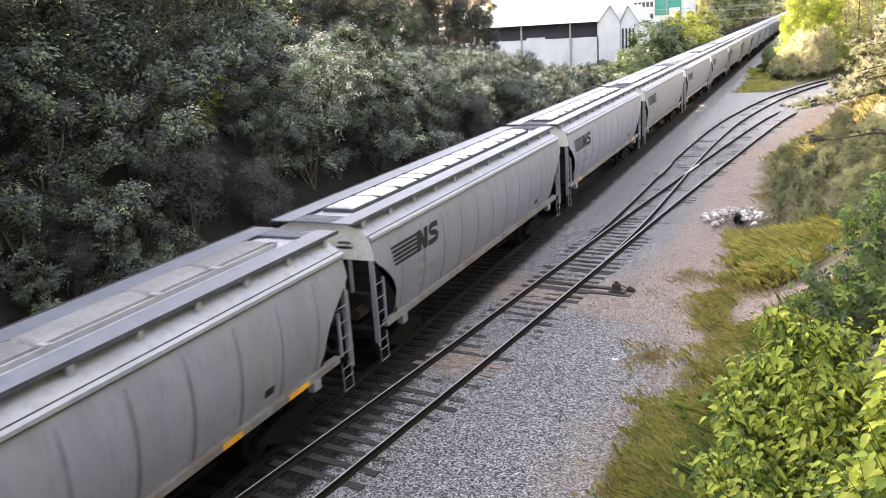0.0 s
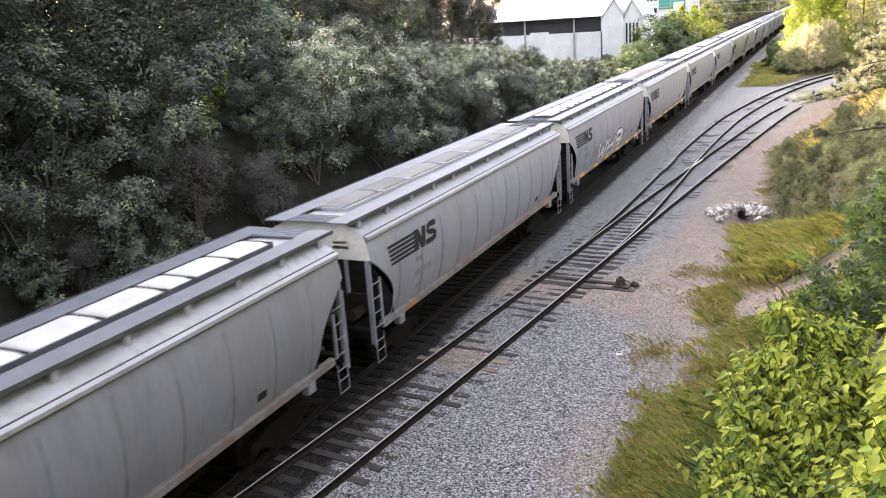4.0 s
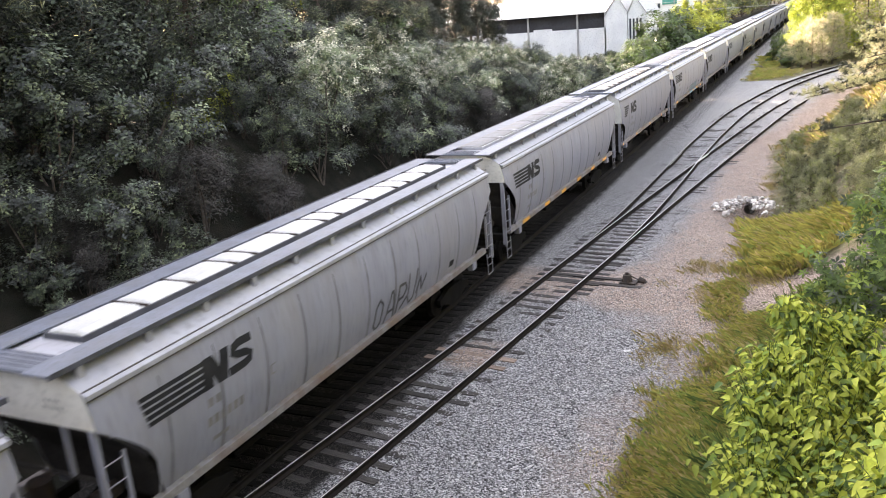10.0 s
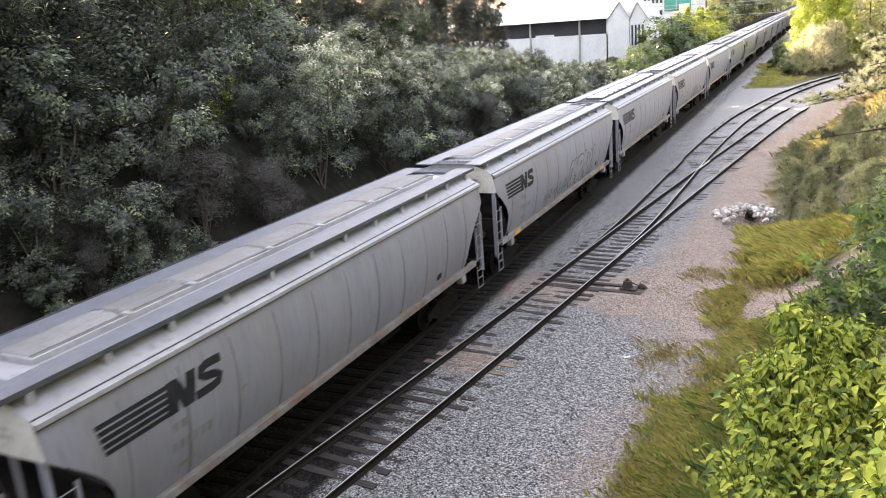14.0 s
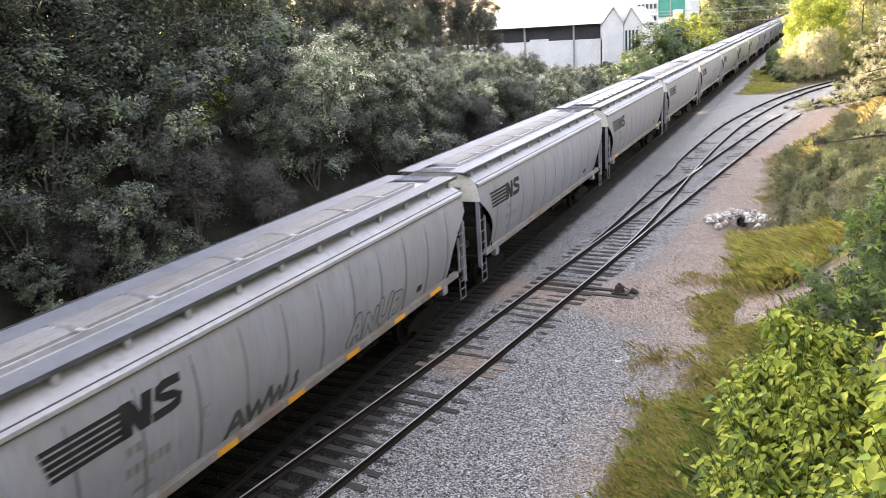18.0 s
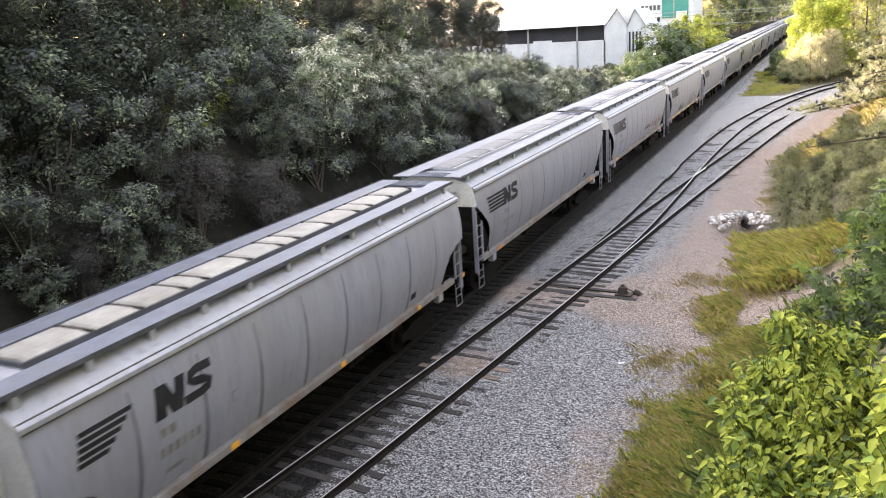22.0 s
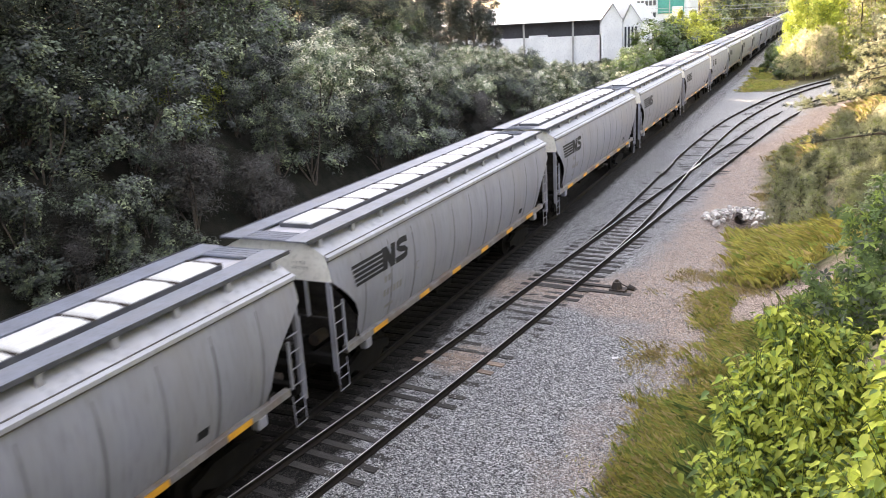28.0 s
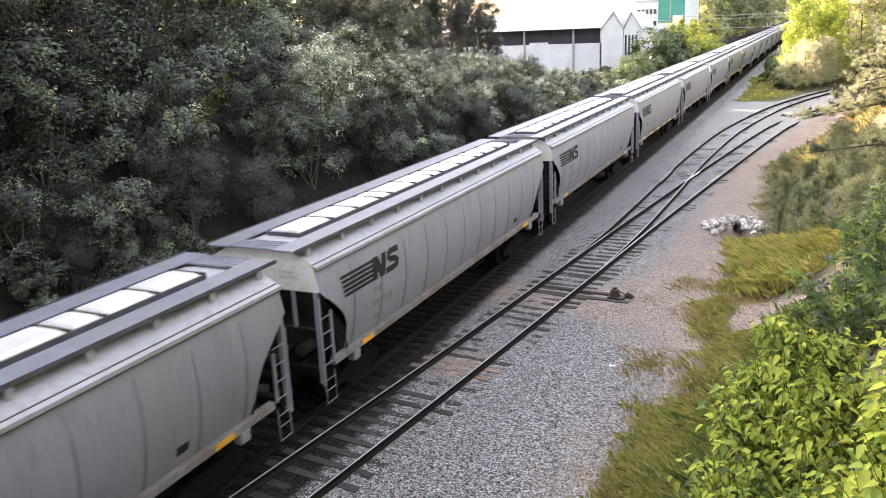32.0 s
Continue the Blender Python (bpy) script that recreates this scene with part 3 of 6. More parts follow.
def truck(car, y, full=True):
    """A two-axle truck: side frames, bolster, springs and wheelsets."""
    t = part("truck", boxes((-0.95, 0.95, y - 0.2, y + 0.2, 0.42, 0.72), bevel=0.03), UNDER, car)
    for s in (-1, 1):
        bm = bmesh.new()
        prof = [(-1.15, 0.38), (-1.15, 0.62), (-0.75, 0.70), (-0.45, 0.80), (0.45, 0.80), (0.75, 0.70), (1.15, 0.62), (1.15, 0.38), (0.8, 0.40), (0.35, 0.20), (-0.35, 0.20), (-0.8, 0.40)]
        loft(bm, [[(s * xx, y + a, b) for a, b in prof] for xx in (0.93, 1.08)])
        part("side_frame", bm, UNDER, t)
        if not full:
            continue
        bm = bmesh.new()
        for d in (-0.14, 0.14):
            tube(bm, (s * 1.0, y + d, 0.22), (s * 1.0, y + d, 0.5), 0.08, n=8)
        part("springs", bm, IRON, t)
    for d in (-0.9, 0.9):
        if "wheelset" not in SHARED:
            bm = bmesh.new()
            tube(bm, (-1.05, 0, 0), (1.05, 0, 0), 0.075, n=8)
            for s in (-1, 1):
                tube(bm, (s * 0.69, 0, 0), (s * 0.815, 0, 0), 0.46, 0.455, 20)
                tube(bm, (s * 0.66, 0, 0), (s * 0.69, 0, 0), 0.485, 0.485, 20)
                for i in range(5):
                    a = i * math.tau / 5
                    tube(bm, (s * 0.81, 0.27 * math.cos(a), 0.27 * math.sin(a)), (s * 0.825, 0.27 * math.cos(a), 0.27 * math.sin(a)), 0.06, n=6)
            me = bpy.data.meshes.new("wheelset")
            bm.to_mesh(me)
            bm.free()
            SHARED["wheelset"] = me
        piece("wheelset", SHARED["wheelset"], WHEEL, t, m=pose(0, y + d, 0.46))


def hopper_car(length, white, box_like=False, full=True):
    """A covered hopper wagon with bulging sides, roof walkways, a row of hatches, end ladders, slope sheets and trucks. Its rear end is at y 0."""
    n_hatch = 9 if not box_like else 11
    tone = "white" if white else "dull grey"
    car = thing("hopper_car", f"pale grey covered hopper wagon with {tone} roof hatches", "freight wagon", "hopper wagons of the train")
    bm = bmesh.new()
    side_sheet(bm, length, 1, box_like)
    side_sheet(bm, length, -1, box_like)
    low = 2.75 if box_like else 3.44
    sec = roof_section()[3:-3]
    body = part("body", bm, PAINT, car)
    smooth(body.data)
    for y, flip in ((0.0, False), (length, True)):
        bm = bmesh.new()
        prof = [(side_out(low), low), (side_out(3.3), 3.3) if box_like else (side_out(3.7), 3.7), (side_out(4.0), 4.0)] + sec + [(-side_out(4.0), 4.0), (-side_out(low), low)]
        d = 0.012 if flip else -0.012
        ring = [bm.verts.new((x, y + d, z)) for x, z in prof]
        bm.faces.new(ring[::-1] if flip else ring)
        part("end_sheet", bm, HATCH_WHITE if box_like else END_PAINT, car)
    for s in (-1, 1):
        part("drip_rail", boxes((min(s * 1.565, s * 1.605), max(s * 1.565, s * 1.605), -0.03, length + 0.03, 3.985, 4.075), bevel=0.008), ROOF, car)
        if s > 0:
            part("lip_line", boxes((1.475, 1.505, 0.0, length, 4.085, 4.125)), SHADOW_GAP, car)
        # shadow line below the drip rail, laid on as a dark strip
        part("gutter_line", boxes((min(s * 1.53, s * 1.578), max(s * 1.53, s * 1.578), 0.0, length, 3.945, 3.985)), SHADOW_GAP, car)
    bm = bmesh.new()
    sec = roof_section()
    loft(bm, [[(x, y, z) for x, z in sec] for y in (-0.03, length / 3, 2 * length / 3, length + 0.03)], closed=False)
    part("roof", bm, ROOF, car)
    # slope sheets behind the open ends, with end platforms
    for y0, d in ((0.03, 1), (length - 0.03, -1)):
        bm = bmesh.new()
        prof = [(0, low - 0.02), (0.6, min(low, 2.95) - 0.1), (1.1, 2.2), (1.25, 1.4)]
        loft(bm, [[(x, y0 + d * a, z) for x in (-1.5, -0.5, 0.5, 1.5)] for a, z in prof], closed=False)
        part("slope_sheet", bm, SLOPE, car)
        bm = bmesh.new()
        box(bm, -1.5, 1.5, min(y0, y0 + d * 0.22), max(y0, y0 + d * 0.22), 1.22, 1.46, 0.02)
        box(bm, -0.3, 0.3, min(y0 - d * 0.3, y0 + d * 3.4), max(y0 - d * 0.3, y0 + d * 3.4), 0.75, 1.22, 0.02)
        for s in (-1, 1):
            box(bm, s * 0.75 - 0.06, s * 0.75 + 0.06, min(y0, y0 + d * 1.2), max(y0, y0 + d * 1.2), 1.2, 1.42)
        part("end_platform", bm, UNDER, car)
        for x in (-0.85, 0.85):
            part("end_post", boxes((x - 0.04, x + 0.04, y0 - 0.05, y0 + 0.05, 2.5, low), bevel=0.01), PAINT, car)
            if box_like:
                part("end_post", boxes((x - 0.07, x + 0.07, y0 - 0.09 * d - 0.04, y0 - 0.09 * d + 0.04, low, 4.38), bevel=0.01), END_PAINT, car)
        for x in (-1.5, 1.5):
            part("corner_post", boxes((x - 0.06, x + 0.06, y0 - 0.05, y0 + 0.05, 1.1, low), bevel=0.01), PAINT, car)
        part("handrail", boxes((-0.85, 1.5, y0 - 0.02, y0 + 0.02, 2.47, 2.51)), SLOPE, car)
        bm = bmesh.new()
        yc = y0 - d * 0.35
        tube(bm, (0, y0, 0.88), (0, yc, 0.88), 0.09, n=8)
        box(bm, -0.14, 0.14, min(yc, yc - d * 0.42), max(yc, yc - d * 0.42), 0.74, 1.02, 0.04)
        part("coupler", bm, IRON, car)
        if not full:
            continue
        bm = bmesh.new()
        tube(bm, (0.55, y0 + d * 0.5, 1.62), (0.55, y0 + d * 1.0, 1.62), 0.16, n=12)
        part("air_reservoir", bm, IRON, car)
        part("brake_housing", tube(bmesh.new(), (-0.55, y0 + d * 0.3, 1.46), (-0.55, y0 + d * 0.3, 1.95), 0.22, n=14), IRON, car)
        part("air_hose", tube(bmesh.new(), (0.3, y0 - d * 0.15, 0.85), (0.42, y0 - d * 0.5, 0.62), 0.025, n=6), IRON, car)
    for s in (-1, 1):
        bm = bmesh.new()
        box(bm, *sorted((s * 1.38, s * 1.555)), 0.55, length - 0.55, 1.37, 1.55, 0.012)
        part("side_sill", bm, SILL, car)
        for y in (1.62, length - 1.62) if full or s > 0 else ():
            part("jacking_pad", boxes((min(s * 1.34, s * 1.56), max(s * 1.34, s * 1.56), y - 0.16, y + 0.16, 1.10, 1.38), bevel=0.03), PAINT, car)
        inner, outer = 0.66, 1.27
        z = 4.49
        rb = part("running_board", boxes((min(s * inner, s * outer), max(s * inner, s * outer), -0.36, length + 0.36, z, z + 0.035)), BOARD, car)
        bm = bmesh.new()
        box(bm, min(s * outer, s * (outer + 0.02)), max(s * outer, s * (outer + 0.02)), -0.36, length + 0.36, z - 0.03, z + 0.06)
        part("edge_angle", bm, EDGE, rb)
        if full and s > 0:
            me = None
            for i in range(12):
                y = 0.25 + i * (length - 0.5) / 11
                if me is None:
                    br = part("bracket", boxes((min(s * 1.16, s * 1.262), max(s * 1.16, s * 1.262), -0.07, 0.07, 4.24, z)), ROOF, rb)
                    me = br.data
                    br.location = (0, y, 0)
                else:
                    piece("bracket", me, None, rb, m=pose(0, y, 0))
        for y0, d, top in ((0.0, 0.48, 3.3 if not box_like else 2.7), (length, -0.48, 3.1)):
            if s < 0 and not full:
                continue
            part("ladder", ladder(s * 1.56, y0, y0 + d, top, 1.05), PAINT, car)
            if full and s > 0:
                bm = bmesh.new()
                for zz in (0.55, 0.88):
                    tube(bm, (s * 1.56, y0 + d * 0.1, zz), (s * 1.56, y0 + d, zz), 0.014, n=6)
                for e in (0.1, 1.0):
                    tube(bm, (s * 1.56, y0 + d * e, 0.55), (s * 1.54, y0 + d * e, 1.3), 0.014, n=6)
                part("sill_step", bm, PAINT, car)
    for y in (0.02, length - 0.02):
        bm = bmesh.new()
        box(bm, -0.66, 0.66, y - 0.34, y + 0.34, 4.485, 4.52)
        for i in range(5):
            box(bm, -0.62, 0.62, y - 0.3 + i * 0.15 - 0.012, y - 0.3 + i * 0.15 + 0.012, 4.52, 4.535)
        part("crossover_grating", bm, BOARD, car)
    # hatch trough and covers
    y0, y1 = 1.05, length - 1.05
    rim = 0.49 if white else 0.40
    bm = bmesh.new()
    for s in (-1, 1):
        box(bm, *sorted((s * rim, s * (rim - 0.05))), y0, y1, 4.44, 4.555)
    for y in (y0, y1):
        box(bm, -rim, rim, y - 0.02, y + 0.02, 4.44, 4.555)
    part("hatch_coaming", bm, EDGE if white else ROOF, car)
    # a dark strip takes the place of the shaded slot
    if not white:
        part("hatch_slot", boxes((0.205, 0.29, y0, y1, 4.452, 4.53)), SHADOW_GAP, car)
    lengths = [1.2, 1.0, 1.0, 0.55, 1.2, 1.0, 0.55, 1.2, 1.2, 0.6, 1.0, 1.0] if white and full else [1.2, 1.0, 1.5, 1.2, 1.5, 1.0, 1.2] if not box_like else [1.0] * n_hatch
    k = (y1 - y0) / sum(lengths)
    y = y0
    for ln in lengths:
        gap = 0.065 if white else 0.014
        a, b = y + gap, y + ln * k - gap
        y += ln * k
        bm = bmesh.new()
        xl, xr, zt = (-0.46, 0.46, 4.61) if white else (-0.63, 0.20, 4.585)
        loft(bm, [[(xl, yy, 4.50), (xl + 0.02, yy, zt - 0.04 - dz), (xl + 0.2, yy, zt - dz), (xr - 0.2, yy, zt - dz), (xr - 0.02, yy, zt - 0.04 - dz), (xr, yy, 4.50)]
                  for yy, dz in ((a, 0.04), (a + 0.06, 0), (b - 0.06, 0), (b, 0.04))])
        part("hatch_cover", bm, HATCH_CREAM if box_like else HATCH_WHITE if white else HATCH_GREY, car)
        if full:
            part("hatch_latch", boxes((-0.48, 0.50, b + 0.025, b + 0.055, 4.55, 4.60)) if white else boxes((0.22, 0.44, b - 0.06, b + 0.06, 4.55, 4.60), bevel=0.01), IRON if white else ROOF, car)
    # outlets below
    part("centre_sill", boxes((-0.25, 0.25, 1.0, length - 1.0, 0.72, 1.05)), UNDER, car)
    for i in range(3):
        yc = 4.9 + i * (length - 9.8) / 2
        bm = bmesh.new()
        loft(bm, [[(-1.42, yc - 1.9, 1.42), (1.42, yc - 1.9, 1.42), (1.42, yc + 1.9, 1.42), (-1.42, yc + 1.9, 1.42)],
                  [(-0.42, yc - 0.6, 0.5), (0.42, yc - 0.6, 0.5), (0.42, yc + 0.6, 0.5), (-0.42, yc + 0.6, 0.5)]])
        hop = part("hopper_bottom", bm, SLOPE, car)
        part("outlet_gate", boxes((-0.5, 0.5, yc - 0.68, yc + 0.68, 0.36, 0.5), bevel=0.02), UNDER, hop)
    for y in (2.35, length - 2.35):
        truck(car, y, full)
    # weld seams down the side
    if full:
        n = 8 if box_like else 11
        first_y, step = (2.0, (length - 4.0) / 7) if box_like else (1.49, 1.45)
        for i in range(n):
            y = first_y + i * step
            bm = bmesh.new()
            w = 0.05 if box_like else 0.036
            on_side(bm, [((y - 0.10, 1.47), (y + 0.09, 1.47), (y + 0.05, 3.55), (y - 0.05, 3.55))], 0.003, 8)
            soft = len(bm.faces)
            on_side(bm, [((y - w, 1.5), (y + w * 0.8, 1.5), (y + 0.015, 3.75), (y - 0.02, 3.75))], 0.006, 8)
            seam = part("weld_seam", bm, SEAM_SOFT, car)
            seam.data.materials.append(SEAM)
            for f in seam.data.polygons[soft:]:
                f.material_index = 1
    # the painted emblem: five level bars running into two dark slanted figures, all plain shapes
    gap_in = box_like
    for i in range(5):
        z = 2.985 + i * 0.12
        y0, y1 = (0.74 + 0.034 * i, 1.38 + 0.155 * i) if gap_in else (1.03 - 0.022 * i, 2.50 + 0.03 * i)
        part("emblem_bar", on_side(bmesh.new(), [((y0, z), (y1, z), (y1 + 0.03, z + 0.082), (y0 - 0.012, z + 0.082))], 0.007, 1), BLACK, car)
    zb, zt = 2.975, 3.57
    for k, quad in enumerate((((2.44, zb), (2.72, zb), (2.82, zt), (2.56, zt)), ((2.86, zb), (3.13, zb), (2.84, zt), (2.57, zt)), ((2.88, zb), (3.14, zb), (3.33, zt), (3.07, zt)))):
        part("emblem_stroke", on_side(bmesh.new(), [quad], 0.008 + 0.002 * (k % 2), 4), BLACK, car)
    part("emblem_bow", ribbon([(4.02, 3.50), (3.62, 3.515), (3.44, 3.46), (3.39, 3.37), (3.52, 3.30), (3.78, 3.26), (3.92, 3.18), (3.86, 3.09), (3.68, 3.05), (3.20, 3.045)], 0.165, 0.009), BLACK, car)
    if full:
        for i in range(2):
            part("lettering_bar", on_side(bmesh.new(), [rect(2.50 + 0.22 * i, 2.66 + 0.22 * i, 2.62, 2.80)], 0.007, 1), FADED, car)
        for i in range(6):
            part("lettering_bar", on_side(bmesh.new(), [rect(2.46 + 0.19 * i, 2.59 + 0.19 * i, 2.22, 2.42)], 0.007, 1), FADED, car)
        part("data_panel", on_side(bmesh.new(), [rect(2.6, 3.1, 1.84, 1.94)], 0.007, 1), FADED, car)
        part("data_panel", on_side(bmesh.new(), [rect(length - 3.6, length - 3.26, 1.80, 2.0)], 0.009, 2), BLACK, car)
        part("data_panel", on_side(bmesh.new(), [rect(4.46, 4.52, 2.42, 2.64), rect(4.46, 4.64, 2.62, 2.65), rect(4.46, 4.64, 2.41, 2.44)], 0.007, 1), FADED, car)
        bm = boxes((0.55, 0.95, -0.012, -0.004, 3.86, 3.93), (0.5, 1.0, -0.012, -0.004, 3.72, 3.80))
        part("end_lettering", bm, FADED, car)
    return car


def stripes(car, mat, spots, label):
    for a, b in spots:
        part("reflective_strip", boxes((1.557, 1.563, a, b, 1.385, 1.525)), mat, car, label)


LONG_SPOTS = ((1.9, 2.7), (4.75, 5.4), (7.2, 7.85), (9.75, 10.4), (12.35, 13.0), (14.7, 15.5))
END_SPOTS = ((1.9, 2.5), (14.9, 15.5))
LOW_SPOTS = ((0.6, 0.85), (4.35, 4.6), (8.6, 8.8), (12.9, 13.1), (16.2, 16.4))


# strokes of block capitals in a unit square
STROKES = {
    "W": (((0, 1), (0.22, 0), (0.5, 0.75), (0.72, 0), (1, 1)),),
    "H": (((0.12, 0), (0.12, 1)), ((0.88, 0), (0.88, 1)), ((0.12, 0.42), (0.88, 0.52))),
    "P": (((0.15, 0), (0.15, 1), (0.7, 0.98), (0.9, 0.75), (0.66, 0.48), (0.15, 0.46)), ((0.5, 0.05), (1.0, 0.35))),
    "E": (((0.9, 0.05), (0.15, 0), (0.15, 1), (0.9, 0.95)), ((0.15, 0.5), (0.7, 0.5))),
    "M": (((0.02, 0), (0.1, 0.95), (0.5, 0.4), (0.88, 0.95), (0.98, 0)),),
    "R": (((0.15, 0), (0.15, 0.95), (0.7, 0.95), (0.85, 0.7), (0.6, 0.48), (0.2, 0.45)), ((0.5, 0.46), (0.95, 0))),
    "A": (((0.05, 0), (0.45, 1), (0.6, 1), (0.95, 0)), ((0.25, 0.35), (0.78, 0.35))),
    "N": (((0.1, 0), (0.1, 0.95), (0.88, 0.05), (0.9, 1)),),
    "I": (((0.4, 0), (0.5, 0.55)), ((0.45, 0.75), (0.6, 1.0))),
    "U": (((0.1, 1), (0.12, 0.25), (0.4, 0), (0.75, 0.1), (0.9, 1)),),
    "O": (((0.5, 1), (0.15, 0.8), (0.12, 0.2), (0.5, 0), (0.85, 0.2), (0.86, 0.8), (0.5, 1)),),
    "~": (((0, 0.3), (0.3, 0.75), (0.6, 0.3), (1, 0.7)),),
}


def sprayed(car, word, y, z, w, h, line, outline, fill=None, body=0.0, seed=1, lean=0.12, label="", soft=0.0):
    """Sprayed figures in a row along the side sheet: an outline of width line round a body stroke, rounded at the joints."""
    rnd = random.Random(seed)
    step = w / len(word)
    dark, light = [], []
    for i, ch in enumerate(word):
        dz, sx, sz = rnd.uniform(-0.06, 0.06) * h, step * rnd.uniform(0.80, 0.98), h * rnd.uniform(0.88, 1.08)
        for run in STROKES.get(ch, ()):
            pts = [(y + i * step + p * sx + lean * q * h + soft * rnd.uniform(-1, 1), max(1.52, z + dz + q * sz + soft * rnd.uniform(-1, 1))) for p, q in run]
            for quads, width in ((dark, body + line), (light, body)):
                if not width:
                    continue
                quads += [stroke(p, q, width) for p, q in zip(pts, pts[1:])]
                for p in pts:
                    d = disc(p, width / 2)
                    quads += [d[0:4], d[3:7], (d[0], d[3], d[6], d[7])]
    tagged(part("graffiti", on_side(bmesh.new(), [tuple((q[0], max(1.46, q[1])) for q in quad) for quad in dark], 0.009, 6), outline, car, label), kind="stuff")
    if fill and body:
        tagged(part("graffiti_fill", on_side(bmesh.new(), [tuple((q[0], max(1.46, q[1])) for q in quad) for quad in light], 0.013, 6), fill, car, label), kind="stuff")


WHITE_CAR = hopper_car(BODY, True)
GREY_CAR = hopper_car(BODY, False)
BOX_CAR = hopper_car(BODY - (CAR - SHORT_CAR), True, True)
FAR_CAR = hopper_car(BODY, True, False, False)
tagged(GREY_CAR, "pale grey covered hopper wagon with dull grey roof hatches")
tagged(BOX_CAR, "pale grey straight-ended hopper wagon with dirty white roof hatches")
GREY_SET = {1, 3, 5, 7, 10, 11, 13, 14, 15, 16, 18, -3, -6}
BOX_SET = {6, 17}
TRAIN = {}
back = 0.0
REAR = {}
for k in range(0, 26):
    if k:
        back -= SHORT_CAR if k in BOX_SET else CAR
    REAR[k] = back
for k in range(-1, -23, -1):
    REAR[k] = REAR[k + 1] + CAR
first = {}
for k in range(-22, 26):
    src = BOX_CAR if k in BOX_SET else GREY_CAR if k in GREY_SET else FAR_CAR if k < -4 else WHITE_CAR
    if src.name not in first:
        first[src.name] = TRAIN[k] = src
    else:
        TRAIN[k] = copy_thing(src, Matrix())
for k in (1, 2, 7, 14, 18, 19, 20, 21, 22):
    stripes(TRAIN[k], AMBER, LONG_SPOTS, "amber reflective strip")
for k in (-3, -1, 3, 5, 10, 12, 15, 16, 23, 24, 25):
    stripes(TRAIN[k], RUSTY if k in (3, 15, 16) else AMBER, END_SPOTS, "faded orange reflective strip")
for k in BOX_SET:
    stripes(TRAIN[k], AMBER, LOW_SPOTS, "small orange reflective square")
sprayed(TRAIN[2], "WHP", 5.55, 1.56, 5.7, 0.84, 0.14, BLACK, SPRAY_WHITE, 0.25, 3, 0.2, "black and white sprayed block shapes")
sprayed(TRAIN[2], "N~N~", 11.1, 2.05, 1.4, 0.28, 0.06, SPRAY_DIM, seed=8)
sprayed(TRAIN[2], "O", 4.65, 1.9, 0.42, 0.45, 0.07, SPRAY_DARK, seed=5)
sprayed(TRAIN[1], "M~N~", 1.35, 1.6, 1.3, 0.4, 0.06, SPRAY_DIM, seed=11)
sprayed(TRAIN[5], "~O~U~M", 9.05, 1.62, 3.7, 0.42, 0.07, SPRAY_DARK, SPRAY_TEAL, 0.26, 21, 0.1, "pale blue sprayed figures with dark outlines")
sprayed(TRAIN[5], "~~~~~", 9.1, 1.50, 3.7, 0.10, 0.13, SPRAY_BLUE, seed=22)
stripes(TRAIN[5], SPRAY_BLUE, ((8.95, 9.9), (10.0, 10.4), (11.2, 12.4)), "blue sprayed band")
stripes(TRAIN[5], AMBER, ((10.5, 11.0), (12.7, 13.2)), "amber reflective strip")
sprayed(TRAIN[5], "~O~", 7.0, 1.9, 0.95, 0.14, 0.09, SPRAY_DIM, seed=24)
sprayed(TRAIN[8], "OAPU~", 8.95, 1.58, 3.2, 0.85, 0.085, SPRAY_DARK, seed=31)
sprayed(TRAIN[10], "OMRANI", 9.0, 1.82, 4.5, 1.0, 0.11, SPRAY_DARK, SPRAY_PALE, 0.27, 41, 0.22, "pale bubble figures with charcoal outlines")
sprayed(TRAIN[10], "MA~NUA", 5.5, 1.70, 3.3, 0.55, 0.045, SPRAY_DARK, seed=45, soft=0.05)
sprayed(TRAIN[14], "AWWI", 5.1, 1.60, 2.9, 0.42, 0.15, SPRAY_DARK, seed=51, soft=0.05)
sprayed(TRAIN[14], "ANUP", 9.95, 1.70, 3.0, 0.58, 0.085, SPRAY_DARK, SPRAY_PALE, 0.19, 52, 0.25)
sprayed(TRAIN[15], "~O~", 10.0, 2.02, 1.6, 0.24, 0.13, SPRAY_DARK, seed=61, soft=0.04)
sprayed(TRAIN[15], "O~~ANA~A", 12.15, 2.0, 3.6, 0.30, 0.05, SPRAY_RED, seed=62, soft=0.05)
sprayed(TRAIN[15], "~~N~", 12.5, 1.85, 1.7, 0.18, 0.05, SPRAY_DIM, seed=63)
sprayed(TRAIN[19], "IA", 11.5, 1.6, 0.5, 0.2, 0.03, SPRAY_DIM, seed=71)

# metres gone along the line at these seconds
SPEED_ROWS = ((0, 17.96), (4, 74.3), (8, 130.29), (12, 186.13), (16, 241.97), (20, 297.96), (24, 354.25), (28, 410.44), (32, 466.74))


def gone(t):
    return float(np.interp(t, [r[0] for r in SPEED_ROWS], [r[1] for r in SPEED_ROWS]))


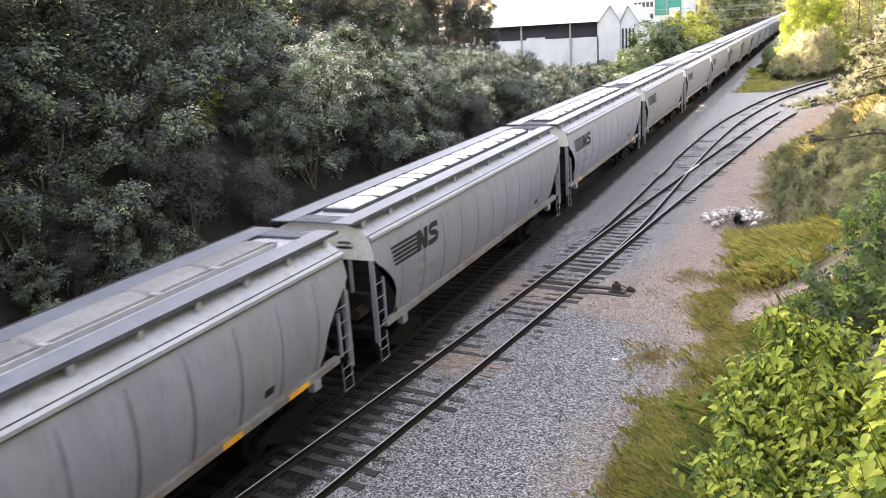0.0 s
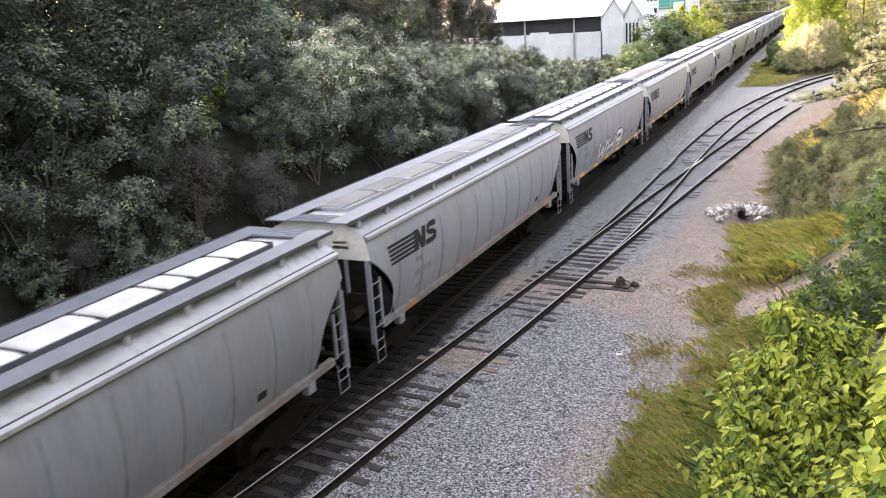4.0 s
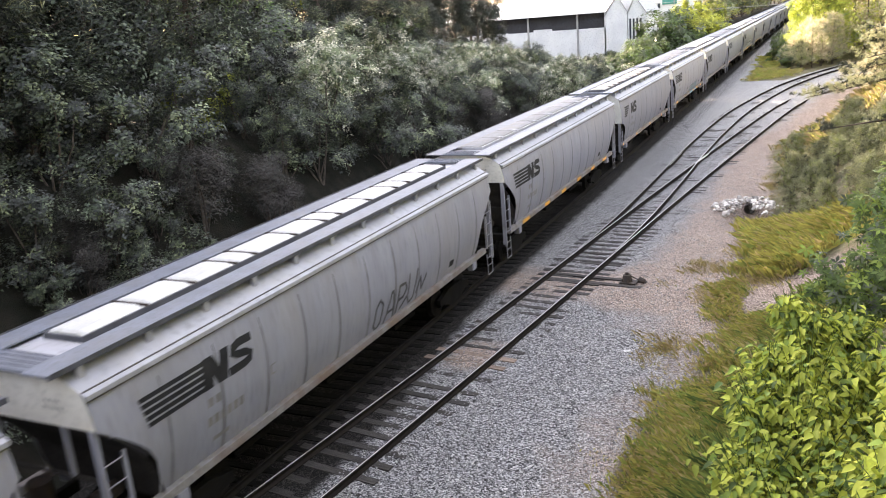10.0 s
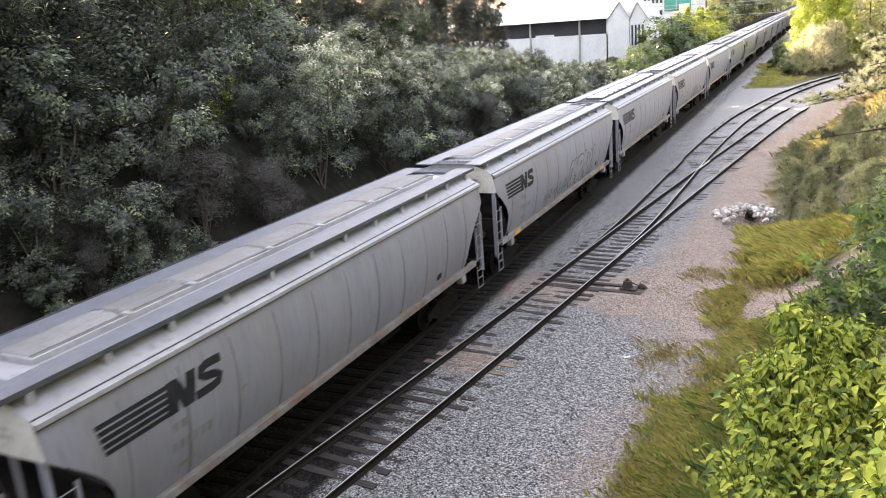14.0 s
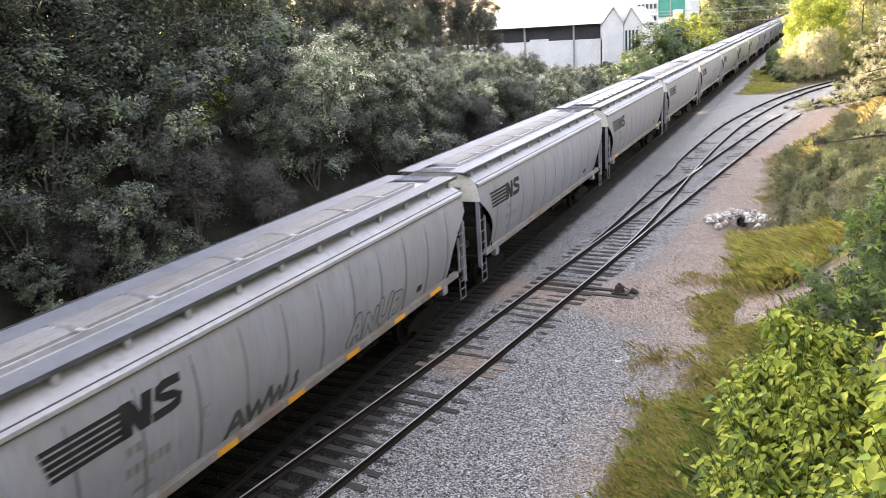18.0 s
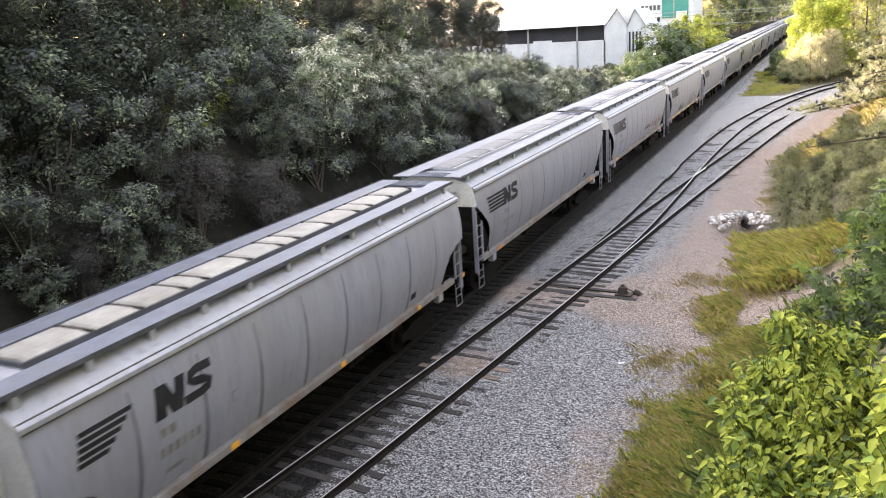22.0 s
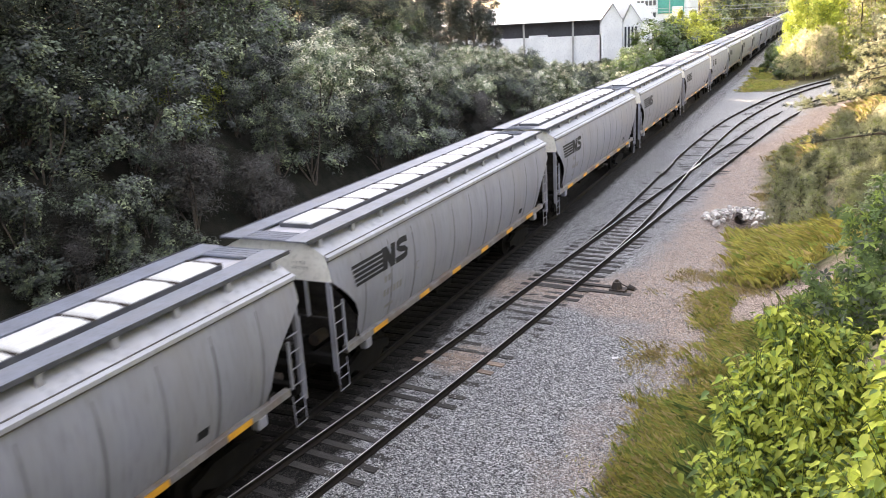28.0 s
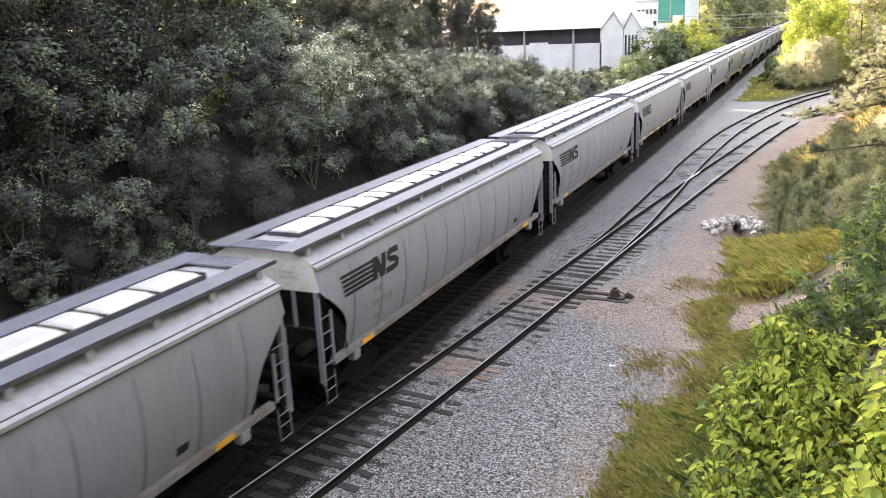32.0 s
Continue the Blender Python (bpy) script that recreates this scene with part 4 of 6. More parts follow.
def motions():
    for k, car in TRAIN.items():
        walk(car, [(t, pose(0, REAR[k] + s, 0)) for t, s in SPEED_ROWS])
        # the wheels roll while the wagon goes by the bridge
        if k < -1:
            continue
        near = [i for i in range(0, 32 * FPS + 1) if -14 < REAR[k] + gone(i / FPS) < 48]
        for w in car.children_recursive:
            if w.name.startswith("wheelset") and near:
                y = w.location.y
                rows = [(i / FPS, pose(0, y, 0.46, -math.degrees(gone(i / FPS) / 0.46) % 360)) for i in near]
                if near[0] > 0:
                    rows.insert(0, (0, rows[0][1]))
                if near[-1] < 32 * FPS:
                    rows.append((32, rows[-1][1]))
                walk(w, rows)


# ---- buildings ----
def warehouse():
    w = thing("warehouse", "long white metal warehouse with a pale roof and dark open side", "building", m=pose(-14.5, 110, 2.2))
    # its long open side faces the railway cutting, the gable stands at the line's end
    L_, D_, EV, RG = 62.0, 26.0, 5.95, 8.0
    part("low_wall", boxes((-L_, 0, 0.0, 0.3, 0.0, 3.98), bevel=0.02), WALL_WHITE, w)
    part("open_side", boxes((-L_, -0.3, 0.6, 0.9, 3.9, EV)), SHADE, w)
    bm = bmesh.new()
    loft(bm, [[(x, 0.0, 0), (x, D_, 0), (x, D_, EV), (x, D_ / 2, RG), (x, 0.0, EV)] for x in (-0.3, 0.0)])
    part("gable_wall", bm, WALL_WHITE, w)
    bm = bmesh.new()
    loft(bm, [[(x, -0.7, EV - 0.05), (x, D_ / 2, RG), (x, D_ + 0.7, EV - 0.05), (x, D_ + 0.7, EV + 0.1), (x, D_ / 2, RG + 0.18), (x, -0.7, EV + 0.1)] for x in (-L_ - 0.3, 0.25)])
    part("roof", bm, ROOF_WHITE, w)
    for i in range(8):
        part("column", boxes((-3.9 - i * 6.9 - 0.12, -3.9 - i * 6.9 + 0.12, -0.16, -0.02, 0, EV - 0.06)), GALVANISED, w)
    for x0, x1, z1 in ((-10.2, -7.6, 4.25), (-16.5, -14.0, 4.1), (-22, -20.5, 4.2)):
        part("stacked_panel", boxes((x0, x1, 0.32, 0.5, 3.98, z1)), WALL_WHITE, w)


def annex(x, y, w, peak, windows, lift):
    a = thing("gabled_annex", "small white gabled annex beside the warehouse", "building", m=pose(x, y, 2.0))
    bm = bmesh.new()
    loft(bm, [[(0.0, d, 0), (w, d, 0), (w, d, lift), (peak, d, lift + 2.0), (0.0, d, lift)] for d in (0.0, 9.0)])
    part("wall", bm, WALL_WHITE, a)
    bm = bmesh.new()
    loft(bm, [[(-0.12, d, lift - 0.12), (peak, d, lift + 2.05), (w + 0.12, d, lift - 0.12), (w + 0.12, d, lift + 0.02), (peak, d, lift + 2.22), (-0.12, d, lift + 0.02)] for d in (-0.2, 9.2)])
    part("roof", bm, GALVANISED, a)
    for i in range(windows):
        x0 = 0.18 + i * 0.45
        win = part("window", boxes((x0, x0 + 0.26, -0.06, 0.02, 2.5, 5.1), bevel=0.01), GALVANISED, a)
        part("pane", boxes((x0 + 0.03, x0 + 0.23, -0.075, -0.062, 2.55, 5.05)), GLASS, win)


def tower():
    b = thing("plant_building", "white industrial plant building with a teal upper storey", "building", m=pose(-22.4, 170, 1.0))
    part("wall", boxes((0, 10.4, 0, 14, 0, 11.2), bevel=0.03), WALL_WHITE, b)
    part("upper_storey", boxes((4.6, 9.6, -0.35, 9, 7.0, 14.5), bevel=0.03), TEAL, b)
    part("mullion", boxes((6.8, 7.0, -0.42, -0.352, 7.0, 14.5)), GALVANISED, b)
    part("roof_slab", boxes((-0.3, 10.7, -0.3, 14.3, 11.2, 11.5), bevel=0.03), ROOF_WHITE, b)
    for z in (6.3, 8.6):
        for i in range(5):
            win = part("window", boxes((0.5 + i * 0.78, 1.1 + i * 0.78, -0.06, 0.02, z, z + 1.0)), GALVANISED, b)
            part("pane", boxes((0.56 + i * 0.78, 1.04 + i * 0.78, -0.075, -0.062, z + 0.06, z + 0.94)), GLASS, win)
    part("roof_unit", boxes((7.6, 9.4, -1.6, -0.4, 0, 8.2), bevel=0.03), WALL_WHITE, b)


warehouse()
annex(-14.42, 109.2, 2.8, 1.55, 0, 5.95)
annex(-11.55, 109.3, 2.3, 0.95, 4, 5.75)
tower()


def street_light(x, y):
    z = float(ground_z(x, y))
    s = thing("street_light", "grey street light with a long curved arm", "street light", m=pose(x, y, z - 0.2))
    bm = bmesh.new()
    tube(bm, (0, 0, 0), (0, 0, 11.0), 0.2, 0.14, 10)
    part("pole", bm, GALVANISED, s)
    bm = bmesh.new()
    pts = [(0.1, 0, 9.0), (0.9, 0.1, 9.5), (1.9, 0.2, 9.75), (3.0, 0.3, 9.7)]
    for p, q in zip(pts, pts[1:]):
        tube(bm, p, q, 0.045, n=6)
    arm = part("arm", bm, GALVANISED, s)
    part("lamp_head", boxes((2.9, 3.5, 0.18, 0.42, 9.6, 9.75), bevel=0.04), GALVANISED, arm)


street_light(-23.2, 56)

# ---- plants ----
def leaves(rng, centres, per, spread, size, flat=0.35, aspect=0.5, droop=0.0, ways=None, spray=0.0):
    """Folded four-cornered leaves round twig ends, or along arching sprays. Returns points (n*4, 3) and faces."""
    n = len(centres) * per
    c = np.repeat(centres, per, 0) + rng.normal(0, 1, (n, 3)) * spread
    if ways is not None:
        u = rng.random((n, 1))
        c += np.repeat(ways, per, 0) * u * spray - np.array((0, 0, 1.0)) * spray * 0.45 * u * u
    d = rng.normal(0, 1, (n, 3))
    d[:, 2] = d[:, 2] * 0.6 - droop
    d /= np.linalg.norm(d, axis=1, keepdims=True)
    up = rng.normal(0, flat, (n, 3)) + np.array((0, 0, 1.0))
    if ways is not None:
        # leaves turn their faces outwards from the mass they clothe
        up += np.repeat(ways, per, 0) * 1.2
    up /= np.linalg.norm(up, axis=1, keepdims=True) + 1e-9
    d -= up * (d * up).sum(1, keepdims=True) * 0.75
    d /= np.linalg.norm(d, axis=1, keepdims=True) + 1e-9
    w = np.cross(d, up)
    w /= np.linalg.norm(w, axis=1, keepdims=True) + 1e-9
    nn = np.cross(w, d)
    s = size * rng.uniform(0.6, 1.3, (n, 1))
    v = np.stack((c, c + d * s * 0.45 + w * s * aspect * 0.5 + nn * s * 0.08, c + d * s, c + d * s * 0.45 - w * s * aspect * 0.5 + nn * s * 0.08), 1)
    return v.reshape(-1, 3), np.arange(n * 4).reshape(-1, 4)


def lobes(rng, n, rx, rz, base, top):
    """Overlapping rounded masses that make up an uneven crown."""
    out = []
    for i in range(n):
        a, u = rng.uniform(0, math.tau), rng.uniform(0, 1)
        r = rx * (1 - 0.55 * u) * rng.uniform(0.2, 0.85)
        out.append((r * math.cos(a), r * math.sin(a), base + (top - base) * u, rx * rng.uniform(0.22, 0.44), rz * rng.uniform(0.28, 0.5)))
    return np.array(out)


def crown_points(rng, lb, n, inner=0.25):
    # twigs gather in clumps, with gaps between them
    clumps = max(6, n // 9)
    ck, cd = rng.integers(0, len(lb), clumps), rng.normal(0, 1, (clumps, 3))
    cd /= np.linalg.norm(cd, axis=1, keepdims=True)
    pick = rng.integers(0, clumps, n)
    k = ck[pick]
    d = cd[pick] + rng.normal(0, 0.24, (n, 3))
    d /= np.linalg.norm(d, axis=1, keepdims=True)
    r = np.where(rng.random(n) < inner, rng.uniform(0.2, 0.8, n), rng.uniform(0.82, 1.12, n))[:, None]
    return lb[k, :3] + d * r * np.stack((lb[k, 3], lb[k, 3], lb[k, 4]), 1), d


def stems(rng, lb, height, r0, n):
    bm = bmesh.new()
    tops = lb[rng.permutation(len(lb))[:n]]
    for t in tops:
        b = Vector((rng.uniform(-0.25, 0.25), rng.uniform(-0.25, 0.25), -0.3))
        e = Vector(t[:3])
        m = b.lerp(e, 0.5) + Vector((rng.uniform(-0.2, 0.2), rng.uniform(-0.2, 0.2), 0.2))
        tube(bm, b, m, r0, r0 * 0.7, 6)
        tube(bm, m, e, r0 * 0.7, r0 * 0.25, 6)
    return bm


def shrub(name, seed, rx, height, mats, n_twig, per, size, share=(1.0,), label="", category="shrub", twig=0.16, droop=0.2, aspect=0.5, spray=0.5):
    """A many-stemmed shrub with an uneven crown of leaves, built once at the origin."""
    rng = np.random.default_rng(seed)
    lb = lobes(rng, 9, rx, height * 0.38, height * 0.15, height * 0.88)
    pts, ways = crown_points(rng, lb, n_twig, 0.14)
    pts[:, 2] = np.maximum(pts[:, 2], 0.05)
    v, f = leaves(rng, pts, per, twig * 0.5, size, droop=droop, aspect=aspect, ways=ways + np.array((0, 0, 0.25)), spray=spray)
    idx = np.repeat(rng.choice(len(mats), n_twig, p=share), per)
    ob = thing(name, label, category)
    part("stem", stems(rng, lb, height, 0.05, 6), BARK, ob)
    piece("foliage", raw_mesh("foliage", v, f, mats, idx), None, ob)
    return ob


def tree(name, seed, height, crown_from, rx, mats, n_twig, per, size, share=(1.0,), label="", trunk_r=0.22, twig=0.3, aspect=0.5, lean=0.4):
    rng = np.random.default_rng(seed)
    ob = thing(name, label, "tree")
    bm = bmesh.new()
    pts = [Vector((lean * math.sin(i * 1.1 + seed) * i / 6, lean * math.cos(i * 0.8 + seed) * i / 6, -0.4 + (height * 0.93 + 0.4) * i / 6)) for i in range(7)]
    for i in range(6):
        tube(bm, pts[i], pts[i + 1], trunk_r * (1 - i / 7), trunk_r * (1 - (i + 1) / 7), 9)
    lb = []
    for i in range(16):
        u = i / 15
        z = crown_from + (height - crown_from) * (0.04 + 0.9 * u)
        a = i * 2.4 + rng.uniform(-0.5, 0.5)
        r = rx * (0.45 + 0.55 * math.sin(math.pi * (0.25 + 0.72 * u))) * rng.uniform(0.5, 0.95)
        k = np.clip((z - 0.8) / (height * 0.93) * 6, 0, 5.99)
        base = pts[int(k)].lerp(pts[int(k) + 1], k - int(k))
        e = Vector((base.x + r * math.cos(a), base.y + r * math.sin(a), z + rng.uniform(-0.1, 0.6)))
        tube(bm, base, e, trunk_r * 0.3 * (1 - 0.6 * u), 0.02, 6)
        lb.append((e.x * 0.85, e.y * 0.85, e.z, rx * rng.uniform(0.28, 0.45), (height - crown_from) * rng.uniform(0.08, 0.14)))
    part("trunk", bm, BARK, ob)
    c, ways = crown_points(rng, np.array(lb), n_twig, 0.35)
    v, f = leaves(rng, c, per, twig * 0.7, size, aspect=aspect, ways=ways, spray=0.7)
    piece("crown", raw_mesh("crown", v, f, mats, np.repeat(rng.choice(len(mats), n_twig, p=share), per)), None, ob)
    return ob


PLANTED = set()


def plant(src, x, y, scale=1.0, turn=0.0, sink=0.1, z=None):
    z = float(ground_z(x, y)) - sink if z is None else z
    m = pose(x, y, z, 0, 0, turn)
    if src.name in PLANTED:
        ob = copy_thing(src, m)
    else:
        PLANTED.add(src.name)
        ob = src
        ob.matrix_basis = m
    ob.scale = (scale, scale, scale)
    return ob


DARK_SHRUBS = [shrub("shrub", 100 + i, 2.4, 3.9, (LEAF_DARK, LEAF_MID, LEAF_PALE), 400, 20, 0.14, (0.56, 0.33, 0.11), "dense dark green shrub on the shaded bank", twig=0.15) for i in range(4)]
PALE_SHRUBS = [shrub("flowering_shrub", 200 + i, 2.3, 3.9, (LEAF_MID, LEAF_PALE, LEAF_BLOOM), 400, 18, 0.19, (0.24, 0.44, 0.32), "pale green flowering shrub on the bank", twig=0.15, aspect=0.4, droop=0.45) for i in range(4)]
YELLOW_SHRUBS = [shrub("yellow_green_shrub", 300 + i, 2.4, 3.8, (LEAF_SUN, LEAF_BRIGHT, LEAF_MID), 260, 14, 0.26, (0.5, 0.3, 0.2), "yellow-green shrub in the evening sun", twig=0.2) for i in range(2)]
GREEN_SHRUBS = [shrub("green_shrub", 350 + i, 2.3, 3.6, (LEAF_VINE, LEAF_MID), 260, 14, 0.24, (0.6, 0.4), "fresh green shrub beside the line", twig=0.2) for i in range(2)]
BROAD_TREES = [tree("broadleaf_tree", 400 + i, 15.5, 2.0, 4.6, (LEAF_DARK, LEAF_MID), 1300, 14, 0.24, (0.5, 0.5), "tall dark broadleaf tree at the wood's edge", 0.24, 0.34) for i in range(3)]
PINES = [tree("pine_tree", 500 + i, 15.0, 3.5, 3.4, (NEEDLES_DARK, NEEDLES), 640, 24, 0.38, (0.85, 0.15), "tall pine tree with a bare trunk", 0.2, 0.26, 0.10) for i in range(2)]
YELLOW_TREE = tree("yellow_green_tree", 650, 10.6, 1.0, 3.6, (LEAF_BRIGHT, LEAF_SUN, LEAF_FRESH), 620, 14, 0.3, (0.5, 0.3, 0.2), "bright yellow-green tree at the bend of the line", 0.16, 0.3)
SUN_TREES = [tree("sunlit_tree", 600 + i, 12.5, 1.5, 4.0, (LEAF_SUN, NEEDLES_SUN, NEEDLES), 460, 13, 0.40, (0.34, 0.42, 0.24), "yellow-green tree catching the low sun", 0.2, 0.36) for i in range(2)]
# paler leaf mix for the far woods: haze is put into the colour
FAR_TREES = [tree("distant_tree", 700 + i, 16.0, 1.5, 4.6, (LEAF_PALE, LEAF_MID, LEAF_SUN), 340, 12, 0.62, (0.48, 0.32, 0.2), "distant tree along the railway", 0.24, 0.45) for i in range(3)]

SKY_PINE = tree("pine_tree", 520, 15.0, 2.0, 3.6, (NEEDLES_DARK, LEAF_DARK), 640, 28, 0.34, (0.8, 0.2), "open-crowned pine with a dark trunk before the sky", 0.24, 0.2, 0.2)
GREEN_TREE = tree("green_tree", 450, 14.5, 1.8, 4.4, (LEAF_MID, LEAF_VINE, LEAF_PALE), 900, 13, 0.3, (0.4, 0.4, 0.2), "mid-green broadleaf tree at the wood's edge", 0.22, 0.32)


BARE_SHRUBS = [shrub("twiggy_shrub", 270 + i, 1.9, 3.2, (TWIGS, LEAF_DARK), 420, 26, 0.16, (0.86, 0.14), "grey-brown twiggy shrub with few leaves", twig=0.34, aspect=0.16, droop=-0.3) for i in range(2)]


def plant_left_bank():
    rnd = random.Random(11)
    # rows of shrubs up the bank and along its crest
    for row, (x0, gap) in enumerate(((-5.6, 2.6), (-8.0, 2.6), (-10.4, 2.8), (-13.2, 3.1))):
        y = 7.0 + row * 1.6
        while y < 128:
            x = x0 + rnd.uniform(-0.7, 0.7)
            pale = rnd.random() < (0.0, 0.3, 0.92, 0.97)[row] * float(ease(29, 38, y)) * (1 - 0.8 * float(ease(80, 100, y)))
            bare = not pale and row < 2 and rnd.random() < (0.8, 0.4)[row] * float(ease(22, 27, y)) * float(ease(72, 60, y))
            src = rnd.choice(PALE_SHRUBS if pale else BARE_SHRUBS if bare else DARK_SHRUBS if y < 85 or rnd.random() < 0.4 else GREEN_SHRUBS)
            s = (0.7, 0.88, 1.0, 1.08)[row] * (rnd.uniform(0.6, 1.35) if row < 2 or y < 30 else rnd.uniform(0.82, 1.12)) * (1 - (0.56 if row > 1 else 0.42) * float(ease(60, 98, y))) * (1 - (0.30 if row > 1 else 0.12) * float(ease(40, 50, y)))
            if row < 2 and 18.5 < y < 27 and rnd.random() < 0.6:
                src = rnd.choice(BARE_SHRUBS)
            plant(src, x, y, s, rnd.uniform(0, 360))
            y += gap * rnd.uniform(0.9, 1.35) * s
    for y in (96.5, 99.5, 102.5, 105.5):
        plant(rnd.choice(GREEN_SHRUBS), -9.3 + rnd.uniform(-0.4, 0.4), y, rnd.uniform(0.85, 1.0), rnd.uniform(0, 360))
    # added row, hidden by the wagons, that stops sun passing below them
    for y in np.arange(82, 116, 2.6):
        plant(rnd.choice(GREEN_SHRUBS), -4.9, y, 0.72, rnd.uniform(0, 360))
    for y in np.arange(93, 126, 3.2):
        plant(rnd.choice(GREEN_SHRUBS), -7.2 + rnd.uniform(-0.6, 0.8), y, rnd.uniform(1.0, 1.3) * (1 + 0.6 * float(ease(93, 104, y))), rnd.uniform(0, 360))
    for i in range(12):
        plant(rnd.choice(BARE_SHRUBS if i % 3 else DARK_SHRUBS), -6.0 - 3.2 * rnd.random(), 15 + i * 1.05, rnd.uniform(0.4, 0.6), rnd.uniform(0, 360))
    for y in np.arange(15, 41, 2.2):
        plant(rnd.choice(DARK_SHRUBS if y < 24 or rnd.random() < 0.5 else BARE_SHRUBS), -4.9 + rnd.uniform(-0.4, 0.3), y, rnd.uniform(0.45, 0.6), rnd.uniform(0, 360))
    for y in np.arange(124, 176, 4.0):
        plant(rnd.choice(YELLOW_SHRUBS), -8.0 + rnd.uniform(-1, 0.6), y, rnd.uniform(1.5, 1.9), rnd.uniform(0, 360))
        plant(rnd.choice(GREEN_SHRUBS), -4.9, y + 1.5, rnd.uniform(0.6, 0.85), rnd.uniform(0, 360))
    # yellow leaf colour stands for sunlight on this patch of the wood
    for x, y in ((-12.3, 27.6), (-12.6, 29.4)):
        plant(rnd.choice(YELLOW_SHRUBS), x, y, rnd.uniform(0.62, 0.7), rnd.uniform(0, 360))
    for i in range(26):
        x, y = -15.5 - 4.0 * (i % 3) + rnd.uniform(-1.0, 1.0), 2 + i * 1.25
        plant(rnd.choice(BROAD_TREES), x, y, rnd.uniform(0.78, 0.96), rnd.uniform(0, 360))
    for x, y, sc in ((-12.6, 16.5, 0.85), (-13.4, 20.0, 0.9), (-12.2, 12.5, 0.8)):
        plant(rnd.choice(PINES), x, y, sc, rnd.uniform(0, 360))
    for x, y, sc in ((-16.5, 36.0, 0.72), (-21.5, 62, 0.52), (-20.5, 66, 0.42)):
        plant(GREEN_TREE, x, y, sc, rnd.uniform(0, 360))
    # unseen trees, added to keep the sun off the near bush
    for i in range(6):
        plant(rnd.choice(FAR_TREES), -13 - 4.5 * (i % 2), -18 + i * 3.2, rnd.uniform(0.75, 0.9), rnd.uniform(0, 360))
    for i in range(7):
        plant(rnd.choice(SUN_TREES), -12.5 - 4 * (i % 2), 188 + i * 6.0, rnd.uniform(0.85, 1.1), rnd.uniform(0, 360))
    for i in range(15):
        plant(rnd.choice(DARK_SHRUBS), -17.5 - 3.5 * (i % 2), 6 + i * 3.0, rnd.uniform(1.1, 1.5), rnd.uniform(0, 360))
    for i in range(22):
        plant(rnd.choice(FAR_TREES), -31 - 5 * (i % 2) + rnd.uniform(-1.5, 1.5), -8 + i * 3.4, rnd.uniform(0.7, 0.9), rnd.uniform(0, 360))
    for i in range(9):
        plant(rnd.choice(DARK_SHRUBS), -20 - 2.5 * (i % 3), 46 + i * 3.0, rnd.uniform(1.1, 1.4), rnd.uniform(0, 360))
    for x, y in ((-24, 46), (-28, 53), (-31, 62), (-27, 66)):
        plant(rnd.choice(BROAD_TREES), x, y, 0.7, rnd.uniform(0, 360))
    for i in range(9):
        plant(rnd.choice(PINES), -24 + rnd.uniform(-3.5, 4), 48 + i * 2.2, rnd.uniform(0.85, 1.1), rnd.uniform(0, 360))
    # pines in front of the warehouse, seen against the sky
    for x, y, sc in ((-23.2, 71.5, 0.86), (-25.5, 76, 0.95), (-24.0, 79.5, 0.8), (-25.0, 84, 0.95), (-24.2, 88.5, 0.85), (-26.5, 92, 0.9), (-25.4, 96.5, 0.55)):
        plant(SKY_PINE, x, y, sc, rnd.uniform(0, 360))
    for x, y, sc in ((-21.5, 76, 0.9), (-23.5, 86, 1.0), (-22.5, 81, 0.85), (-24.8, 93, 0.7)):
        plant(rnd.choice(DARK_SHRUBS), x, y, sc, rnd.uniform(0, 360))


def plant_right_bank():
    rnd = random.Random(12)
    for i in range(8):
        y = 62 + i * 5.5
        plant(rnd.choice(SUN_TREES), 21.5 + rnd.uniform(-1.5, 3.0) - 3.0 * float(ease(85, 100, y)), y, rnd.uniform(0.75, 1.0), rnd.uniform(0, 360))
    # a bright yellow-green clump at the bend
    for x, y, s in ((10.2, 117, 1.0), (13.0, 119, 1.05), (11.4, 123, 1.1), (8.6, 121, 0.7)):
        plant(YELLOW_TREE, x, y, s, rnd.uniform(0, 360))
    for y in np.arange(116, 190, 5.0):
        plant(rnd.choice(YELLOW_SHRUBS), 11.2 + rnd.uniform(-1.0, 1.2), y, rnd.uniform(1.1, 1.5), rnd.uniform(0, 360))
        plant(rnd.choice(SUN_TREES), 16 + rnd.uniform(-1, 3), y, rnd.uniform(0.8, 1.1), rnd.uniform(0, 360))
    for x, y, s in ((6.0, 121, 0.9), (6.9, 114.5, 0.8), (5.6, 131, 0.95), (7.7, 109.5, 0.7), (5.2, 143, 0.9)):
        plant(rnd.choice(GREEN_SHRUBS), x, y, s, rnd.uniform(0, 360))
    # unseen tall trees, added over the near slope to shade the cutting below the bridge
    for x, y in ((19.5, -15), (20.5, -8.5), (20, -2), (20.5, 4.5)):
        plant(rnd.choice(FAR_TREES), x, y, rnd.uniform(0.95, 1.1), rnd.uniform(0, 360))
    for i in range(9):
        plant(rnd.choice(FAR_TREES), 23.5 + 4.5 * (i % 2) + rnd.uniform(-0.8, 0.8), -20 + i * 5.2, rnd.uniform(1.0, 1.25), rnd.uniform(0, 360))
    for i in range(14):
        plant(rnd.choice(FAR_TREES), 30 + rnd.uniform(-2, 4), -10 + i * 9, rnd.uniform(0.8, 1.1), rnd.uniform(0, 360))


